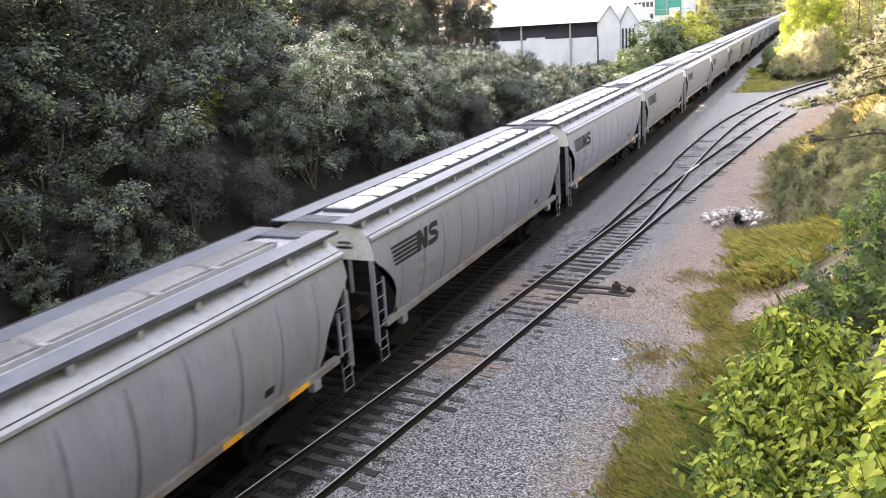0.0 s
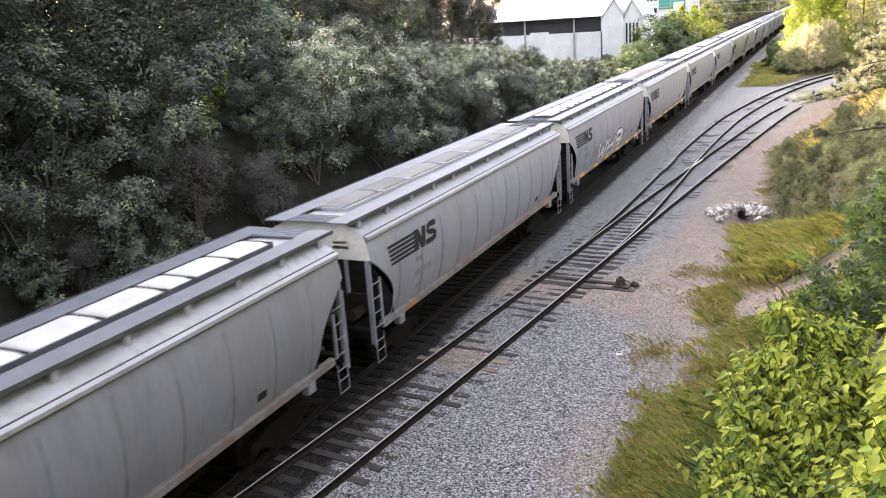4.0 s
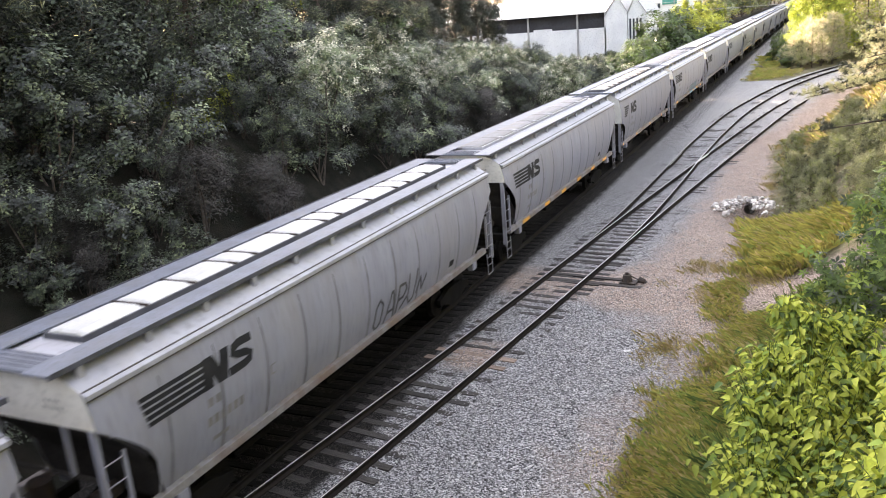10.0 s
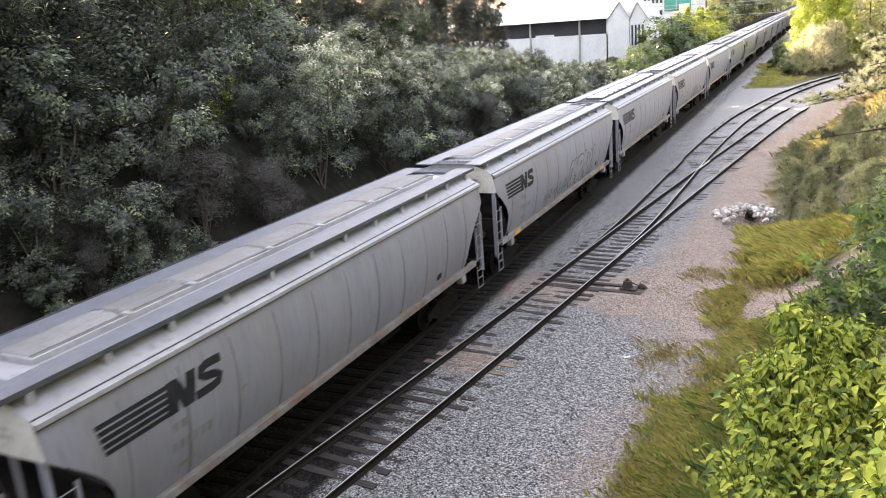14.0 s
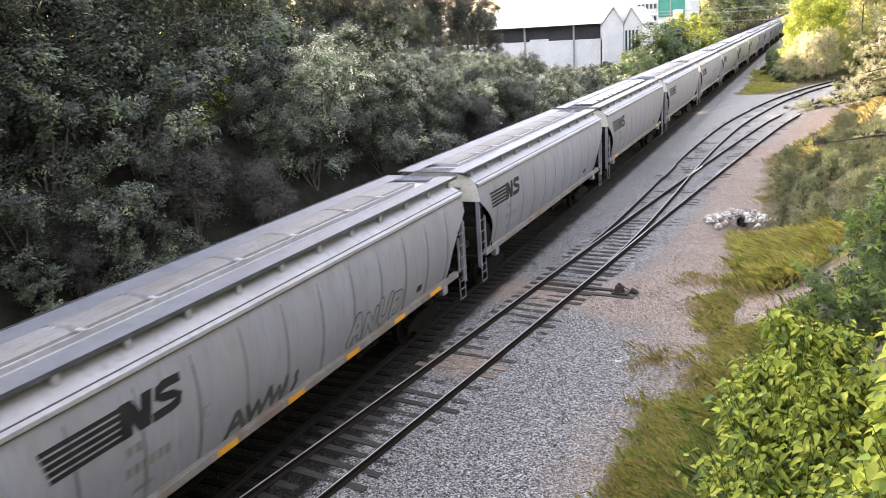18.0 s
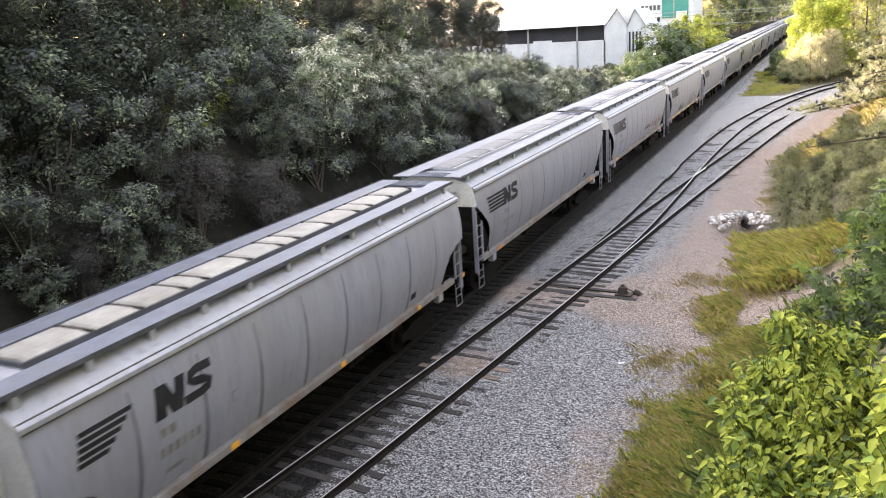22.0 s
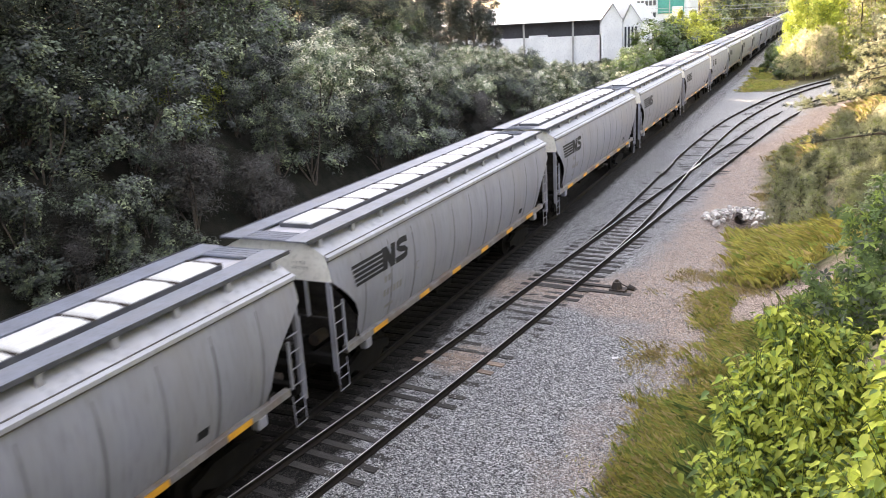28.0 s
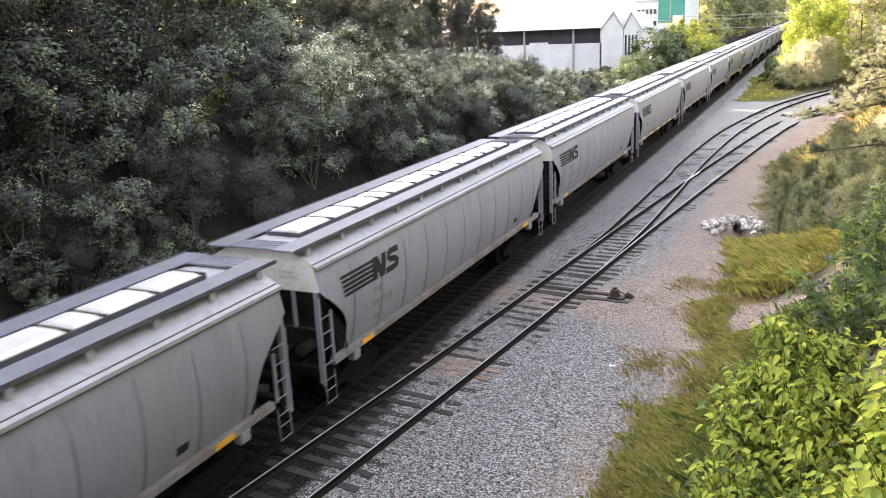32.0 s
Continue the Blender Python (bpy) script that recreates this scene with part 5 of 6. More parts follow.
def plant_far_woods():
    rnd = random.Random(13)
    for y in np.arange(195, 420, 9.0):
        for s in (-1, 1):
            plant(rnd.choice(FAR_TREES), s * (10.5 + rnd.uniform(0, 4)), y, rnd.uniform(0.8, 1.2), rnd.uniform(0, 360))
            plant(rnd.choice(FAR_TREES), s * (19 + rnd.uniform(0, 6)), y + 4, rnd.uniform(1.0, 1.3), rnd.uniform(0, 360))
    for i, y in enumerate(np.arange(440, 1300, 80.0)):
        for s in (-1, 1):
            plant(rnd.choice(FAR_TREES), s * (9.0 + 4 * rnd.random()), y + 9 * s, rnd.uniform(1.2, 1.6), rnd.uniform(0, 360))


plant_left_bank()
plant_right_bank()
plant_far_woods()


# ---- right-hand bank: near shrubs, vines, saplings, pine boughs, grass ----
def oval_leaves(rng, base, d, size, droop):
    """Pointed oval leaves folded along the midrib: base points and directions."""
    n = len(base)
    d = d / np.linalg.norm(d, axis=1, keepdims=True)
    up = np.array((0, 0, 1.0)) + rng.normal(0, 0.3, (n, 3))
    w = np.cross(d, up)
    w /= np.linalg.norm(w, axis=1, keepdims=True) + 1e-9
    nn = np.cross(w, d)
    s = size * rng.uniform(0.55, 1.2, (n, 1))
    bend = np.array((0, 0, -1.0)) * s * droop
    v = np.stack((base, base + d * s * 0.3 + w * s * 0.31 + nn * s * 0.06, base + d * s * 0.7 + w * s * 0.24 + nn * s * 0.04 + bend * 0.4, base + d * s + bend,
                  base + d * s * 0.7 - w * s * 0.24 + nn * s * 0.04 + bend * 0.4, base + d * s * 0.3 - w * s * 0.31 + nn * s * 0.06), 1).reshape(-1, 3)
    i = 6 * np.arange(n)[:, None]
    f = np.concatenate((i + np.array((0, 1, 2, 3)), i + np.array((0, 3, 4, 5))), 1).reshape(-1, 4)
    return v, f


def star_leaves(rng, base, size):
    """Five-lobed leaves: five narrow blades from one stalk end."""
    n = len(base)
    up = rng.normal(0, 0.35, (n, 3)) + np.array((0, -0.45, 0.8))
    up /= np.linalg.norm(up, axis=1, keepdims=True)
    a0 = rng.normal(0, 1, (n, 3))
    u = np.cross(up, a0)
    u /= np.linalg.norm(u, axis=1, keepdims=True)
    w = np.cross(up, u)
    s = size * rng.uniform(0.6, 1.2, (n, 1))
    vs = []
    for k in range(5):
        a = (k - 2) * 1.05
        d, e = u * math.cos(a) + w * math.sin(a), w * math.cos(a) - u * math.sin(a)
        ln = s * (0.55 if k in (0, 4) else 0.66)
        vs.append(np.stack((base, base + d * ln * 0.5 + e * ln * 0.2, base + d * ln - up * ln * 0.15, base + d * ln * 0.5 - e * ln * 0.2), 1))
    v = np.stack(vs, 1).reshape(-1, 3)
    return v, np.arange(n * 20).reshape(-1, 4)


def leafy_bush(name, label, foot, heads, shoots, per, size, mats, share, seed, star=False, reach=0.55):
    """A bush of upright shoots; its heads are (x, y, z, radius) masses above the foot."""
    rng = np.random.default_rng(seed)
    ob = thing(name, label, "shrub", m=pose(*foot))
    f0 = np.array(foot)
    bm = bmesh.new()
    shoots_bm = bmesh.new()
    bases, ways = [], []
    for i in range(shoots):
        hx, hy, hz, r = heads[rng.integers(0, len(heads))]
        d = rng.normal(0, 1, 3)
        d /= np.linalg.norm(d)
        d[2] = abs(d[2]) * 0.9 + 0.15 if rng.random() < 0.8 else d[2]
        tip = np.array((hx, hy, hz)) + d * r * rng.uniform(0.55, 1.1) - f0
        start = tip - np.array((d[0] * 0.5, d[1] * 0.5, 0.6 + 0.3 * rng.random())) * reach * 1.6
        tube(shoots_bm, Vector(start), Vector(tip), 0.0035, 0.002, 4)
        t = rng.random(per) ** 0.8
        p = start + (tip - start) * t[:, None]
        a = rng.uniform(0, math.tau, per)
        o = np.stack((np.cos(a), np.sin(a), rng.normal(-0.05, 0.3, per)), 1)
        o += np.array((0, -0.25, 0.0))
        bases.append(p + o * 0.04)
        ways.append(o)
    for hx, hy, hz, r in heads:
        top = Vector((hx - f0[0], hy - f0[1], hz - f0[2]))
        midway = top * 0.55 + Vector((0.1, 0.15, 0))
        tube(bm, (rng.uniform(-0.2, 0.2), rng.uniform(-0.2, 0.2), -0.2), midway, 0.035, 0.022, 7)
        tube(bm, midway, top, 0.022, 0.01, 6)
    part("stem", bm, BARK, ob)
    tagged(part("twig", shoots_bm, LEAF_VINE, ob), kind="stuff")
    base, way_ = np.concatenate(bases), np.concatenate(ways)
    if star:
        v, f = star_leaves(rng, base, size)
        k = 5
    else:
        v, f = oval_leaves(rng, base, way_, size, 0.5)
        k = 2
    idx = np.repeat(rng.choice(len(mats), len(base), p=share), k)
    piece("foliage", raw_mesh("foliage", v, f, mats, idx), None, ob)
    return ob


def eye_ray(az, drop, d):
    """A place d metres from the bridge rail where the film is taken, by bearing from the line and fall in degrees."""
    a, e = radians(az), radians(drop)
    return (EYE[0] + d * math.sin(a) * math.cos(e), d * math.cos(a) * math.cos(e), EYE[2] - d * math.sin(e))


def near_bushes():
    gz = lambda x, y: float(ground_z(x, y)) - 0.1
    heads = [(*eye_ray(-0.2, 24.8, 6.4), 0.42), (*eye_ray(-0.9, 28.5, 6.0), 0.55), (*eye_ray(2.4, 27.0, 6.4), 0.40), (*eye_ray(0.6, 33.5, 5.7), 0.62), (*eye_ray(-1.3, 20.8, 6.7), 0.2), (*eye_ray(2.2, 21.5, 7.0), 0.25),
             (*eye_ray(-3.6, 26.5, 6.2), 0.24), (*eye_ray(0.4, 21.6, 6.8), 0.2), (*eye_ray(3.7, 23.8, 6.6), 0.22), (*eye_ray(-3.8, 31.0, 5.7), 0.34), (*eye_ray(-2.6, 24.0, 6.4), 0.24), (*eye_ray(-2.5, 35.0, 5.5), 0.4)]
    leafy_bush("mulberry_bush", "tall bush with fresh yellow-green pointed leaves", (11.6, 5.4, gz(11.6, 5.4)), heads, 520, 20, 0.068, (LEAF_BRIGHT, LEAF_FRESH, LEAF_VINE), (0.66, 0.24, 0.10), 31)
    heads = [(*eye_ray(7.9, 23.0, 5.0), 0.34), (*eye_ray(8.4, 28.5, 4.7), 0.42), (*eye_ray(7.4, 19.5, 5.3), 0.22), (*eye_ray(7.4, 33.0, 4.6), 0.4), (*eye_ray(6.2, 25.5, 4.9), 0.16), (*eye_ray(6.0, 30.5, 4.7), 0.18)]
    leafy_bush("mulberry_bush", "tall bush with fresh yellow-green pointed leaves", (12.9, 4.4, gz(12.9, 4.4)), heads, 260, 20, 0.074, (LEAF_BRIGHT, LEAF_FRESH, LEAF_VINE), (0.64, 0.26, 0.1), 32)
    heads = [(*eye_ray(5.0, 15.5, 10.0), 0.75), (*eye_ray(7.5, 13.0, 10.5), 0.7), (*eye_ray(3.0, 18.5, 9.2), 0.6), (*eye_ray(6.5, 19.0, 9.0), 0.7), (*eye_ray(8.5, 16.0, 9.5), 0.7), (*eye_ray(7.8, 10.0, 11.5), 0.5)]
    leafy_bush("sweetgum_sapling", "bushy sapling with dark green star-shaped leaves", (12.9, 9.4, gz(12.9, 9.4)), heads, 190, 12, 0.145, (LEAF_VINE, LEAF_FRESH, LEAF_MID), (0.6, 0.25, 0.15), 33, star=True)


near_bushes()


def pine_sapling(seed, height, mats, share, name="pine_sapling", label="bushy grey-green pine sapling on the slope"):
    rng = np.random.default_rng(seed)
    ob = thing(name, label, "tree")
    bm = bmesh.new()
    tube(bm, (0, 0, -0.3), (0.1, 0, height), 0.05, 0.015, 7)
    tips = []
    for i in range(40):
        u = (i + 0.5) / 40
        z = height * (0.08 + 0.88 * u)
        a = i * 2.4
        r = height * 0.6 * (1 - 0.75 * u) * rng.uniform(0.6, 1.1)
        e = np.array((r * math.cos(a), r * math.sin(a), z + 0.35 * r))
        tube(bm, (0, 0, z - 0.1), Vector(e), 0.018, 0.006, 5)
        for k in range(6):
            tips.append(e * np.array((1, 1, 1)) * 1.0 - np.array((e[0], e[1], 0.3 * r)) * k * 0.14 + rng.normal(0, 0.09, 3))
    part("trunk", bm, BARK, ob)
    v, f = needle_tufts(rng, np.array(tips), 26, 0.3)
    n = len(tips)
    piece("needles", raw_mesh("needles", v, f, mats, np.repeat(rng.choice(len(mats), n, p=share), 26)), None, ob)
    return ob


def needle_tufts(rng, tips, per, size):
    """Brushes of long needles fanning from twig ends."""
    c = np.repeat(tips, per, 0)
    d = rng.normal(0, 1, (len(c), 3)) + np.array((0, 0, 0.5))
    d /= np.linalg.norm(d, axis=1, keepdims=True)
    w = np.cross(d, rng.normal(0, 1, d.shape))
    w /= np.linalg.norm(w, axis=1, keepdims=True)
    s = size * rng.uniform(0.7, 1.2, (len(c), 1))
    v = np.stack((c - w * 0.006, c + w * 0.006, c + d * s * 0.6 + w * 0.007, c + d * s), 1).reshape(-1, 3)
    return v, np.arange(len(c) * 4).reshape(-1, 4)


def pine_boughs():
    """A pine on the slope whose long boughs reach out over the gravel."""
    rng = np.random.default_rng(77)
    foot = (15.75, 27.0, float(ground_z(15.75, 27.0)) - 0.2)
    ob = thing("overhanging_pine", "pine tree with long boughs and tan sunlit needles", "tree", m=pose(*foot))
    bm = bmesh.new()
    tube(bm, (0, 0, 0), (0.3, 0, 6), 0.2, 0.15, 9)
    tube(bm, (0.3, 0, 6), (0.2, 0.2, 11), 0.15, 0.04, 9)
    part("trunk", bm, BARK, ob)
    tips, low = [], 0
    for i in range(17):
        u = i / 16
        z0 = 3.0 + 2.7 * u if i else 2.0
        a = math.pi + rng.uniform(-0.9, 0.3) if i else math.pi - 0.1
        r = 4.7 * (1 - 0.55 * u) * rng.uniform(0.72, 1.0)
        bm = bmesh.new()
        p0 = Vector((0.2, 0, z0))
        p1 = p0 + Vector((math.cos(a) * r * 0.5, math.sin(a) * r * 0.5, 0.25))
        p2 = p0 + Vector((math.cos(a + 0.15) * r, math.sin(a + 0.15) * r, -0.25 + 0.4 * rng.random()))
        tube(bm, p0, p1, 0.05, 0.035, 6)
        tube(bm, p1, p2, 0.035, 0.01, 6)
        part("bough", bm, BARK, ob)
        # side twigs, each a row of upright tufts
        for k in range(22 if i else 7):
            t = rng.uniform(0.35, 1.0)
            q = p1.lerp(p2, t * 2 - 1) if t > 0.5 else p0.lerp(p1, t * 2)
            side = a + rng.choice((-1, 1)) * rng.uniform(0.5, 1.1)
            ln = rng.uniform(0.35, 0.8)
            for j in range(6):
                low += i == 0
                tips.append(np.array(q) + np.array((math.cos(side), math.sin(side), 0.18)) * ln * j / 5 + rng.normal(0, 0.04, 3))
    v, f = needle_tufts(rng, np.array(tips), 26, 0.13)
    tone = rng.choice(3, len(tips), p=(0.6, 0.1, 0.3))
    # the lowest bough's shade is put in as dark needles
    tone[:low] = 2
    piece("needles", raw_mesh("needles", v, f, (NEEDLES, NEEDLES_SUN, NEEDLES_DARK), np.repeat(tone, 26)), None, ob)


SAPLINGS = [pine_sapling(800 + i, 2.6, (NEEDLES, NEEDLES_DARK, GRASS_GREEN), (0.74, 0.1, 0.16)) for i in range(3)]
TAN_SAPLINGS = [pine_sapling(820 + i, 3.2, (NEEDLES_SUN, NEEDLES, GRASS_GREEN), (0.55, 0.35, 0.10), "young_pine", "young pine with sun-toned tan and green needles") for i in range(2)]
pine_boughs()


def plant_slope():
    rnd = random.Random(21)
    for x, y, s in ((9.2, 109, 1.3), (10.4, 110, 1.6), (11.4, 112, 1.7), (12.6, 114, 1.9), (8.2, 112, 1.2), (9.8, 114, 1.8), (18.6, 98, 1.7), (20.0, 94, 1.9), (18.2, 88, 1.3), (17.6, 82, 1.2), (19.0, 78, 1.4)):
        plant(rnd.choice(SAPLINGS + TAN_SAPLINGS), x, y, s, rnd.uniform(0, 360))
    for i in range(12):
        y = 38 + 12 * rnd.random()
        plant(rnd.choice(SAPLINGS), float(gravel_edge(y)) + 0.6 + 4.6 * rnd.random(), y, rnd.uniform(0.55, 0.75), rnd.uniform(0, 360))
    for i in range(42):
        y = 34.5 + 12.5 * rnd.random()
        plant(rnd.choice(SAPLINGS), float(gravel_edge(y)) + 0.5 + 0.9 * float(ease(38, 34, y)) + 5.2 * rnd.random(), y, rnd.uniform(0.36, 0.6), rnd.uniform(0, 360))
    for i in range(14):
        plant(rnd.choice(SAPLINGS), 13.0 + 3 * rnd.random(), 32 + 6 * rnd.random(), rnd.uniform(0.35, 0.55), rnd.uniform(0, 360))
    for i in range(5):
        plant(rnd.choice(SAPLINGS), 14.4 + 2 * rnd.random(), 29 + 6 * rnd.random(), rnd.uniform(0.4, 0.6), rnd.uniform(0, 360))
    for i in range(22):
        y = 50 + 46 * rnd.random()
        plant(rnd.choice(TAN_SAPLINGS), float(gravel_edge(y)) + 3.6 + 6.0 * rnd.random(), y, rnd.uniform(0.7, 1.4), rnd.uniform(0, 360))
    for i in range(14):
        y = 12 + 20 * rnd.random()
        plant(rnd.choice(GREEN_SHRUBS), float(gravel_edge(y)) + 4.2 + 5 * rnd.random(), y, rnd.uniform(0.35, 0.6), rnd.uniform(0, 360))


plant_slope()


def grass(name, label, mats, share, spots, n, length, seed):
    """Long blades that lean together in tufts; spots are (x, y, radius x, radius y)."""
    rng = np.random.default_rng(seed)
    sp = np.array(spots)
    w = sp[:, 2] * sp[:, 3]
    tuft = rng.choice(len(sp), n // 40, p=w / w.sum())
    a, r = rng.uniform(0, math.tau, len(tuft)), np.abs(rng.normal(0, 0.62, len(tuft)))
    tx, ty = sp[tuft, 0] + np.cos(a) * r * sp[tuft, 2], sp[tuft, 1] + np.sin(a) * r * sp[tuft, 3]
    x = np.repeat(tx, 40) + rng.normal(0, 0.2, len(tuft) * 40)
    y = np.repeat(ty, 40) + rng.normal(0, 0.2, len(tuft) * 40)
    z = ground_z(x, y)
    m = len(x)
    lean = np.repeat(np.stack((-0.22 + 0.25 * np.sin(ty * 1.3), -0.15 + 0.3 * np.sin(tx * 1.7 + ty)), 1), 40, 0) + rng.normal(0, 0.4, (m, 2))
    ln = length * rng.uniform(0.5, 1.15, m) * np.repeat(rng.uniform(0.6, 1.2, len(tuft)), 40)
    b = np.stack((x, y, z - 0.03), 1)
    side = rng.normal(0, 1, (m, 3)) * np.array((1, 1, 0))
    side /= np.linalg.norm(side, axis=1, keepdims=True)
    mid = b + np.stack((lean[:, 0] * ln * 0.35, lean[:, 1] * ln * 0.35, ln * 0.6), 1)
    tip = b + np.stack((lean[:, 0] * ln, lean[:, 1] * ln, ln * 0.85), 1)
    v = np.stack((b - side * 0.0035, b + side * 0.0035, mid + side * 0.003, tip), 1).reshape(-1, 3)
    me = raw_mesh(name, v, np.arange(m * 4).reshape(-1, 4), mats, rng.choice(len(mats), m, p=share))
    tagged(new(name, me), label, "grass", kind="stuff")


edge_spots = [(float(gravel_edge(y)) + 1.0, y, 0.8, 1.1) for y in np.arange(12, 24, 1.3)] + [(9.35, 25.2, 0.4, 1.0), (9.5, 27.2, 0.35, 1.0), (9.9, 29.6, 0.4, 0.9)]
grass("roadside_grass", "olive and tan grass along the gravel edge", (GRASS, GRASS_GREEN, GRASS_DRY), (0.5, 0.26, 0.24), edge_spots, 46000, 0.30, 1)
fringe_spots = [(float(gravel_edge(y)) - 0.2, y, 0.7, 1.0) for y in np.arange(11, 30, 1.2)]
grass("fringe_grass", "thin brown grass straying into the gravel", (GRASS_DRY, GRASS), (0.6, 0.4), fringe_spots, 1600, 0.15, 6)
inner_spots = [(float(gravel_edge(y)) + 2.3, y, 1.2, 1.2) for y in np.arange(12, 25, 1.6)]
grass("green_grass", "fresh green grass below the bushes", (GRASS_GREEN, LEAF_VINE, GRASS), (0.56, 0.26, 0.18), inner_spots, 44000, 0.34, 5)
mound_spots = [(10.9, 29.6, 0.7, 0.8), (11.7, 31.0, 0.9, 1.1), (10.7, 32.2, 0.7, 1.0), (11.9, 33.0, 0.9, 1.0), (12.7, 31.8, 0.7, 1.1), (11.2, 34.4, 0.8, 0.9), (10.2, 33.6, 0.4, 0.8), (9.6, 35.0, 0.3, 0.6)]
grass("tall_grass", "long combed yellow-green grass on the slope", (GRASS, GRASS_GREEN, GRASS_DRY), (0.7, 0.2, 0.1), mound_spots, 90000, 0.6, 2)
dry_spots = [(8.6, 29.5, 1.2, 1.4), (9.4, 31.5, 0.8, 1.2), (9.0, 26.2, 0.8, 1.2), (8.2, 22.0, 0.9, 1.2), (10.3, 28.3, 0.8, 0.9), (9.9, 44.0, 0.5, 3.0)]
grass("dry_grass", "thin tan dry grass in the gravel", (GRASS_DRY, GRASS), (0.75, 0.25), dry_spots, 5200, 0.17, 3)
far_spots = [(float(gravel_edge(y)) + 2.0, y, 1.4, 2.0) for y in np.arange(54, 94, 3.0)] + [(5.6, 99.5, 1.2, 2.0), (6.4, 103, 1.6, 3.5), (5.6, 115, 1.5, 6.0), (4.5, 126, 1.0, 6.0)]
grass("bank_grass", "yellow-green grass on the bank", (GRASS, GRASS_GREEN), (0.6, 0.4), far_spots, 34000, 0.4, 4)
island_spots = [(4.9, 97.8, 0.8, 1.2), (6.0, 100.5, 1.1, 2.0), (6.6, 104, 1.4, 2.5), (5.4, 108.5, 1.2, 3.0), (8.4, 105, 1.2, 2.2)]
grass("verge_grass", "pale green grass between the diverging tracks", (GRASS_GREEN, GRASS, GRASS_DRY), (0.35, 0.25, 0.40), island_spots, 18000, 0.32, 8)
sunny_spots = [(float(gravel_edge(y)) + 2.6 + 2.2 * (i % 2), y, 1.8, 2.4) for i, y in enumerate(np.arange(50, 92, 2.0))]
grass("straw_grass", "straw-coloured tall grass on the sunlit bank", (GRASS_DRY, GRASS, GRASS_GREEN), (0.6, 0.28, 0.12), sunny_spots, 60000, 0.55, 7)


def riprap():
    """Pale broken stones piled round the mouth of a culvert."""
    rnd = random.Random(9)
    pile = thing("rock_pile", "pile of pale broken rocks around a dark culvert mouth", "rocks", m=pose(9.0, 38.6, -0.35))
    for i in range(150):
        a = rnd.uniform(0, math.tau)
        r = 0.35 + 1.3 * rnd.random() ** 1.4
        x, y = 0.92 * r * math.cos(a), 1.15 * r * math.sin(a)
        if y < -0.25 and abs(x - 0.1) < 0.5:
            continue
        bm = bmesh.new()
        bmesh.ops.create_icosphere(bm, subdivisions=1, radius=1.0)
        s = rnd.choice((0.06, 0.08, 0.11, 0.16)) * rnd.uniform(0.8, 1.2)
        for v in bm.verts:
            v.co = Vector((v.co.x * s * rnd.uniform(0.7, 1.5), v.co.y * s * rnd.uniform(0.7, 1.5), v.co.z * s * rnd.uniform(0.45, 0.95)))
        me = bpy.data.meshes.new("rock")
        bm.to_mesh(me)
        bm.free()
        piece("rock", me, ROCK, pile, m=pose(x, y, 0.12 + max(0, 0.28 - 0.2 * abs(r - 0.6)) * rnd.random() + 0.1, rnd.uniform(0, 40), rnd.uniform(0, 40), rnd.uniform(0, 360)))
    bm = bmesh.new()
    n = 14
    rings = [[(rr * math.cos(i * math.tau / n) + 0.1, yy, 0.12 + rr * math.sin(i * math.tau / n)) for i in range(n)] for yy, rr in ((0.1, 0.24), (1.6, 0.24), (1.6, 0.21), (0.11, 0.21))]
    loft(bm, rings, caps=False)
    part("culvert_pipe", bm, IRON, pile)


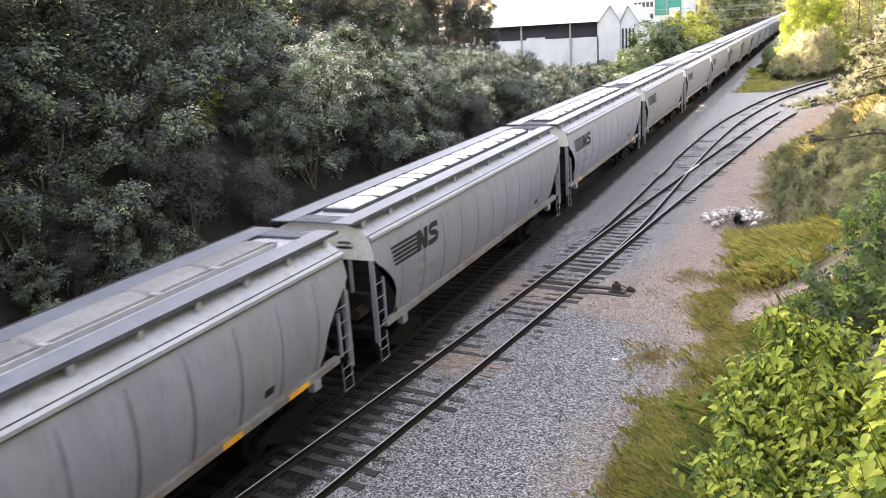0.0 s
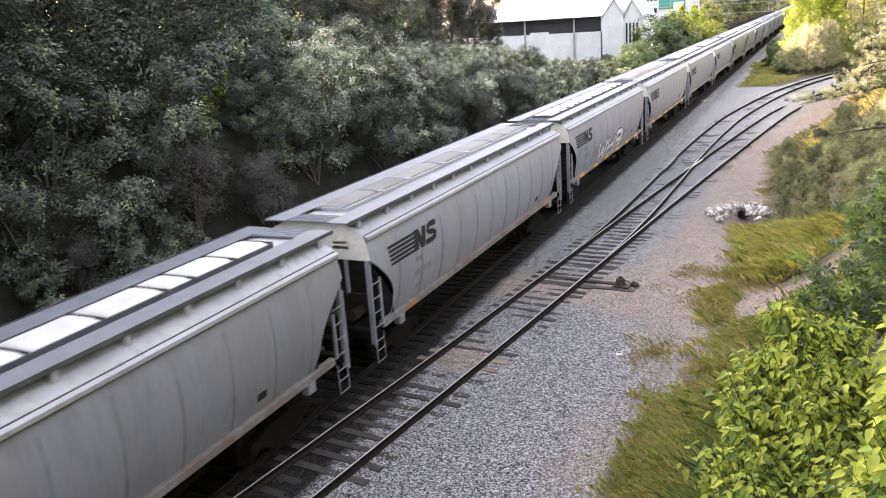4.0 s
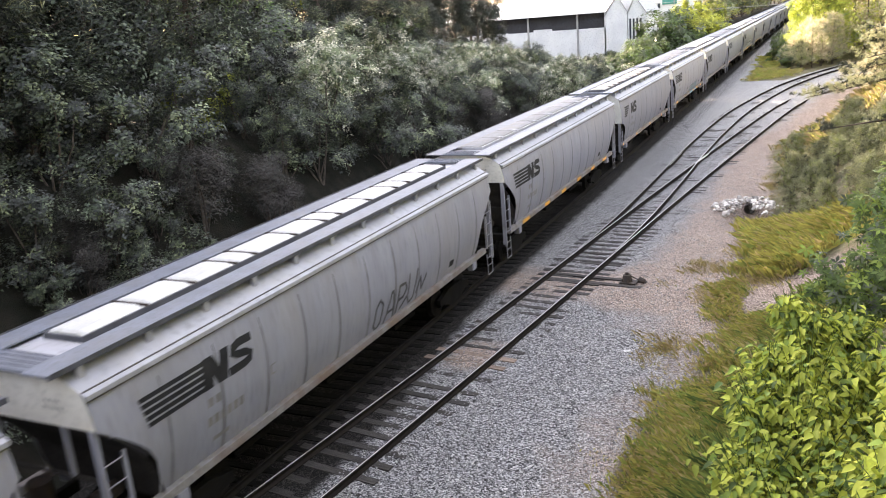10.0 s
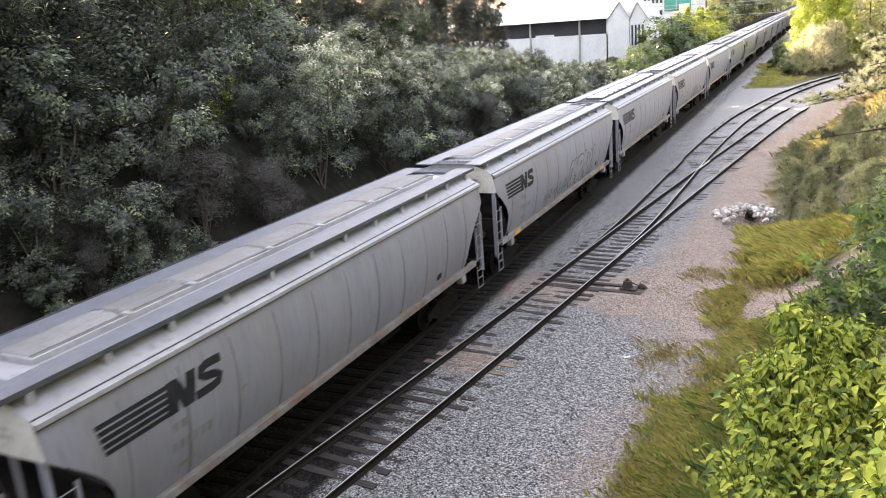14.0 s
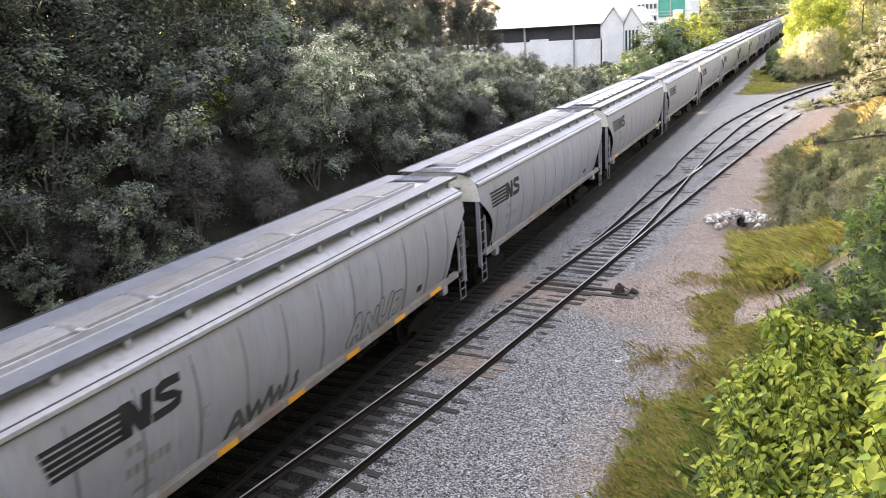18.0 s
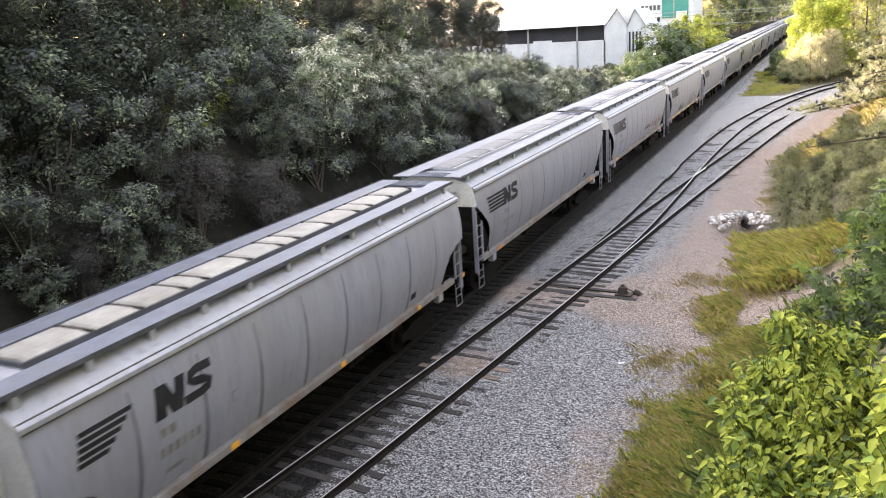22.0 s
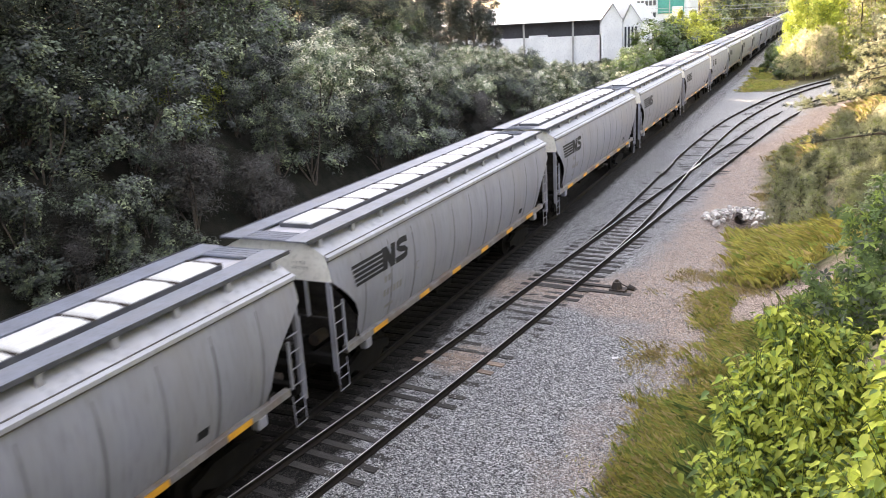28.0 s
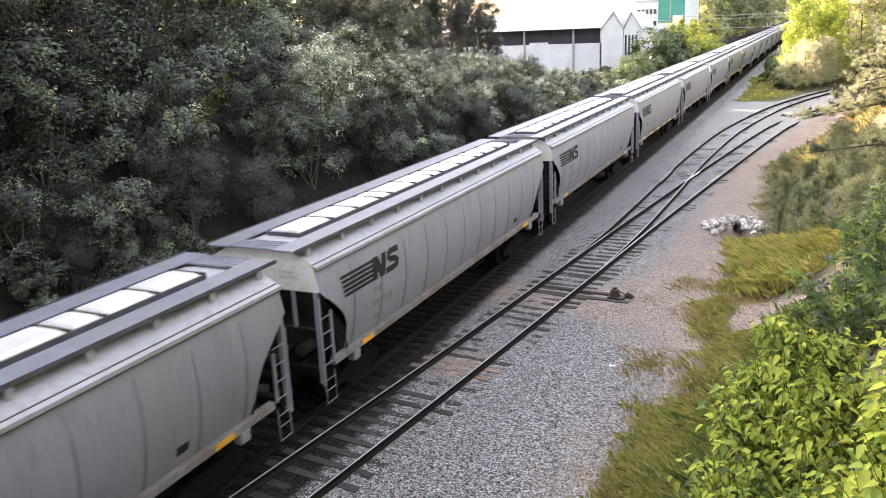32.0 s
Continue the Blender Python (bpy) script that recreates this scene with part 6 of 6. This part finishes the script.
SCRAP = (7.2, 21.5)
ROCK = material("pale_rock", (0.72, 0.69, 0.66), 0.9, second=(0.42, 0.395, 0.37), scale=5, bump=0.8, bump_scale=14, spread=0.4)
riprap()


def litter_scrap():
    """A crumpled scrap of white paper on the ballast."""
    x, y = SCRAP
    sc = thing("paper_scrap", "crumpled white scrap of paper on the gravel", "litter", m=pose(x, y, float(ground_z(x, y)) + 0.02, 0, 0, 30))
    bm = bmesh.new()
    rnd = random.Random(3)
    rows = [[bm.verts.new((0.05 * i - 0.1, 0.045 * j - 0.07, rnd.uniform(0.0, 0.035))) for j in range(4)] for i in range(5)]
    for a, b in zip(rows, rows[1:]):
        for j in range(3):
            bm.faces.new((a[j], b[j], b[j + 1], a[j + 1]))
    part("sheet", bm, SPRAY_WHITE, sc)


litter_scrap()


def power_line():
    p = thing("power_line", "thin power cables strung high across the railway", "cables")
    for z in (8.85, 8.30, 6.75):
        bm = bmesh.new()
        pts = [Vector((x, 150, z + 0.0006 * (x - 2) ** 2)) for x in range(-24, 47, 5)]
        for a, b in zip(pts, pts[1:]):
            tube(bm, a, b, 0.035, n=5)
        part("cable", bm, GALVANISED, p)
    for x in (-24, 46):
        bm = bmesh.new()
        tube(bm, (x, 150, float(ground_z(x, 150)) - 0.3), (x, 150, 10.2 if x > 0 else 9.6), 0.16, 0.12, 8)
        part("pole", bm, BARK, p)


power_line()


def overpass():
    """The road bridge from which the film is taken: deck, parapets and abutments, all behind the eye, out of view and
    cutting off some sky.
    """
    b = tagged(new("overpass"), "plain concrete road bridge over the railway", "bridge", kind="structure")
    part("deck", boxes((-34, 44, -12.0, -0.7, 6.9, 8.0), bevel=0.05), CONCRETE, b)
    for y in (-12.0, -1.0):
        part("parapet", boxes((-34, 44, y, y + 0.3, 8.0, 9.0), bevel=0.03), CONCRETE, b)
    for x in (-10.5, 17.5):
        part("abutment", boxes((x - 0.6, x + 0.6, -11.6, -1.2, -1.0, 6.9), bevel=0.05), CONCRETE, b)


# lightened concrete, to bounce more light onto the wagon ends
CONCRETE = material("concrete", (0.46, 0.45, 0.43), 0.9, second=(0.38, 0.37, 0.355), scale=0.8, bump=0.3, dirt=(0.16, 0.15, 0.14), dirt_amount=0.5)
overpass()

motions()
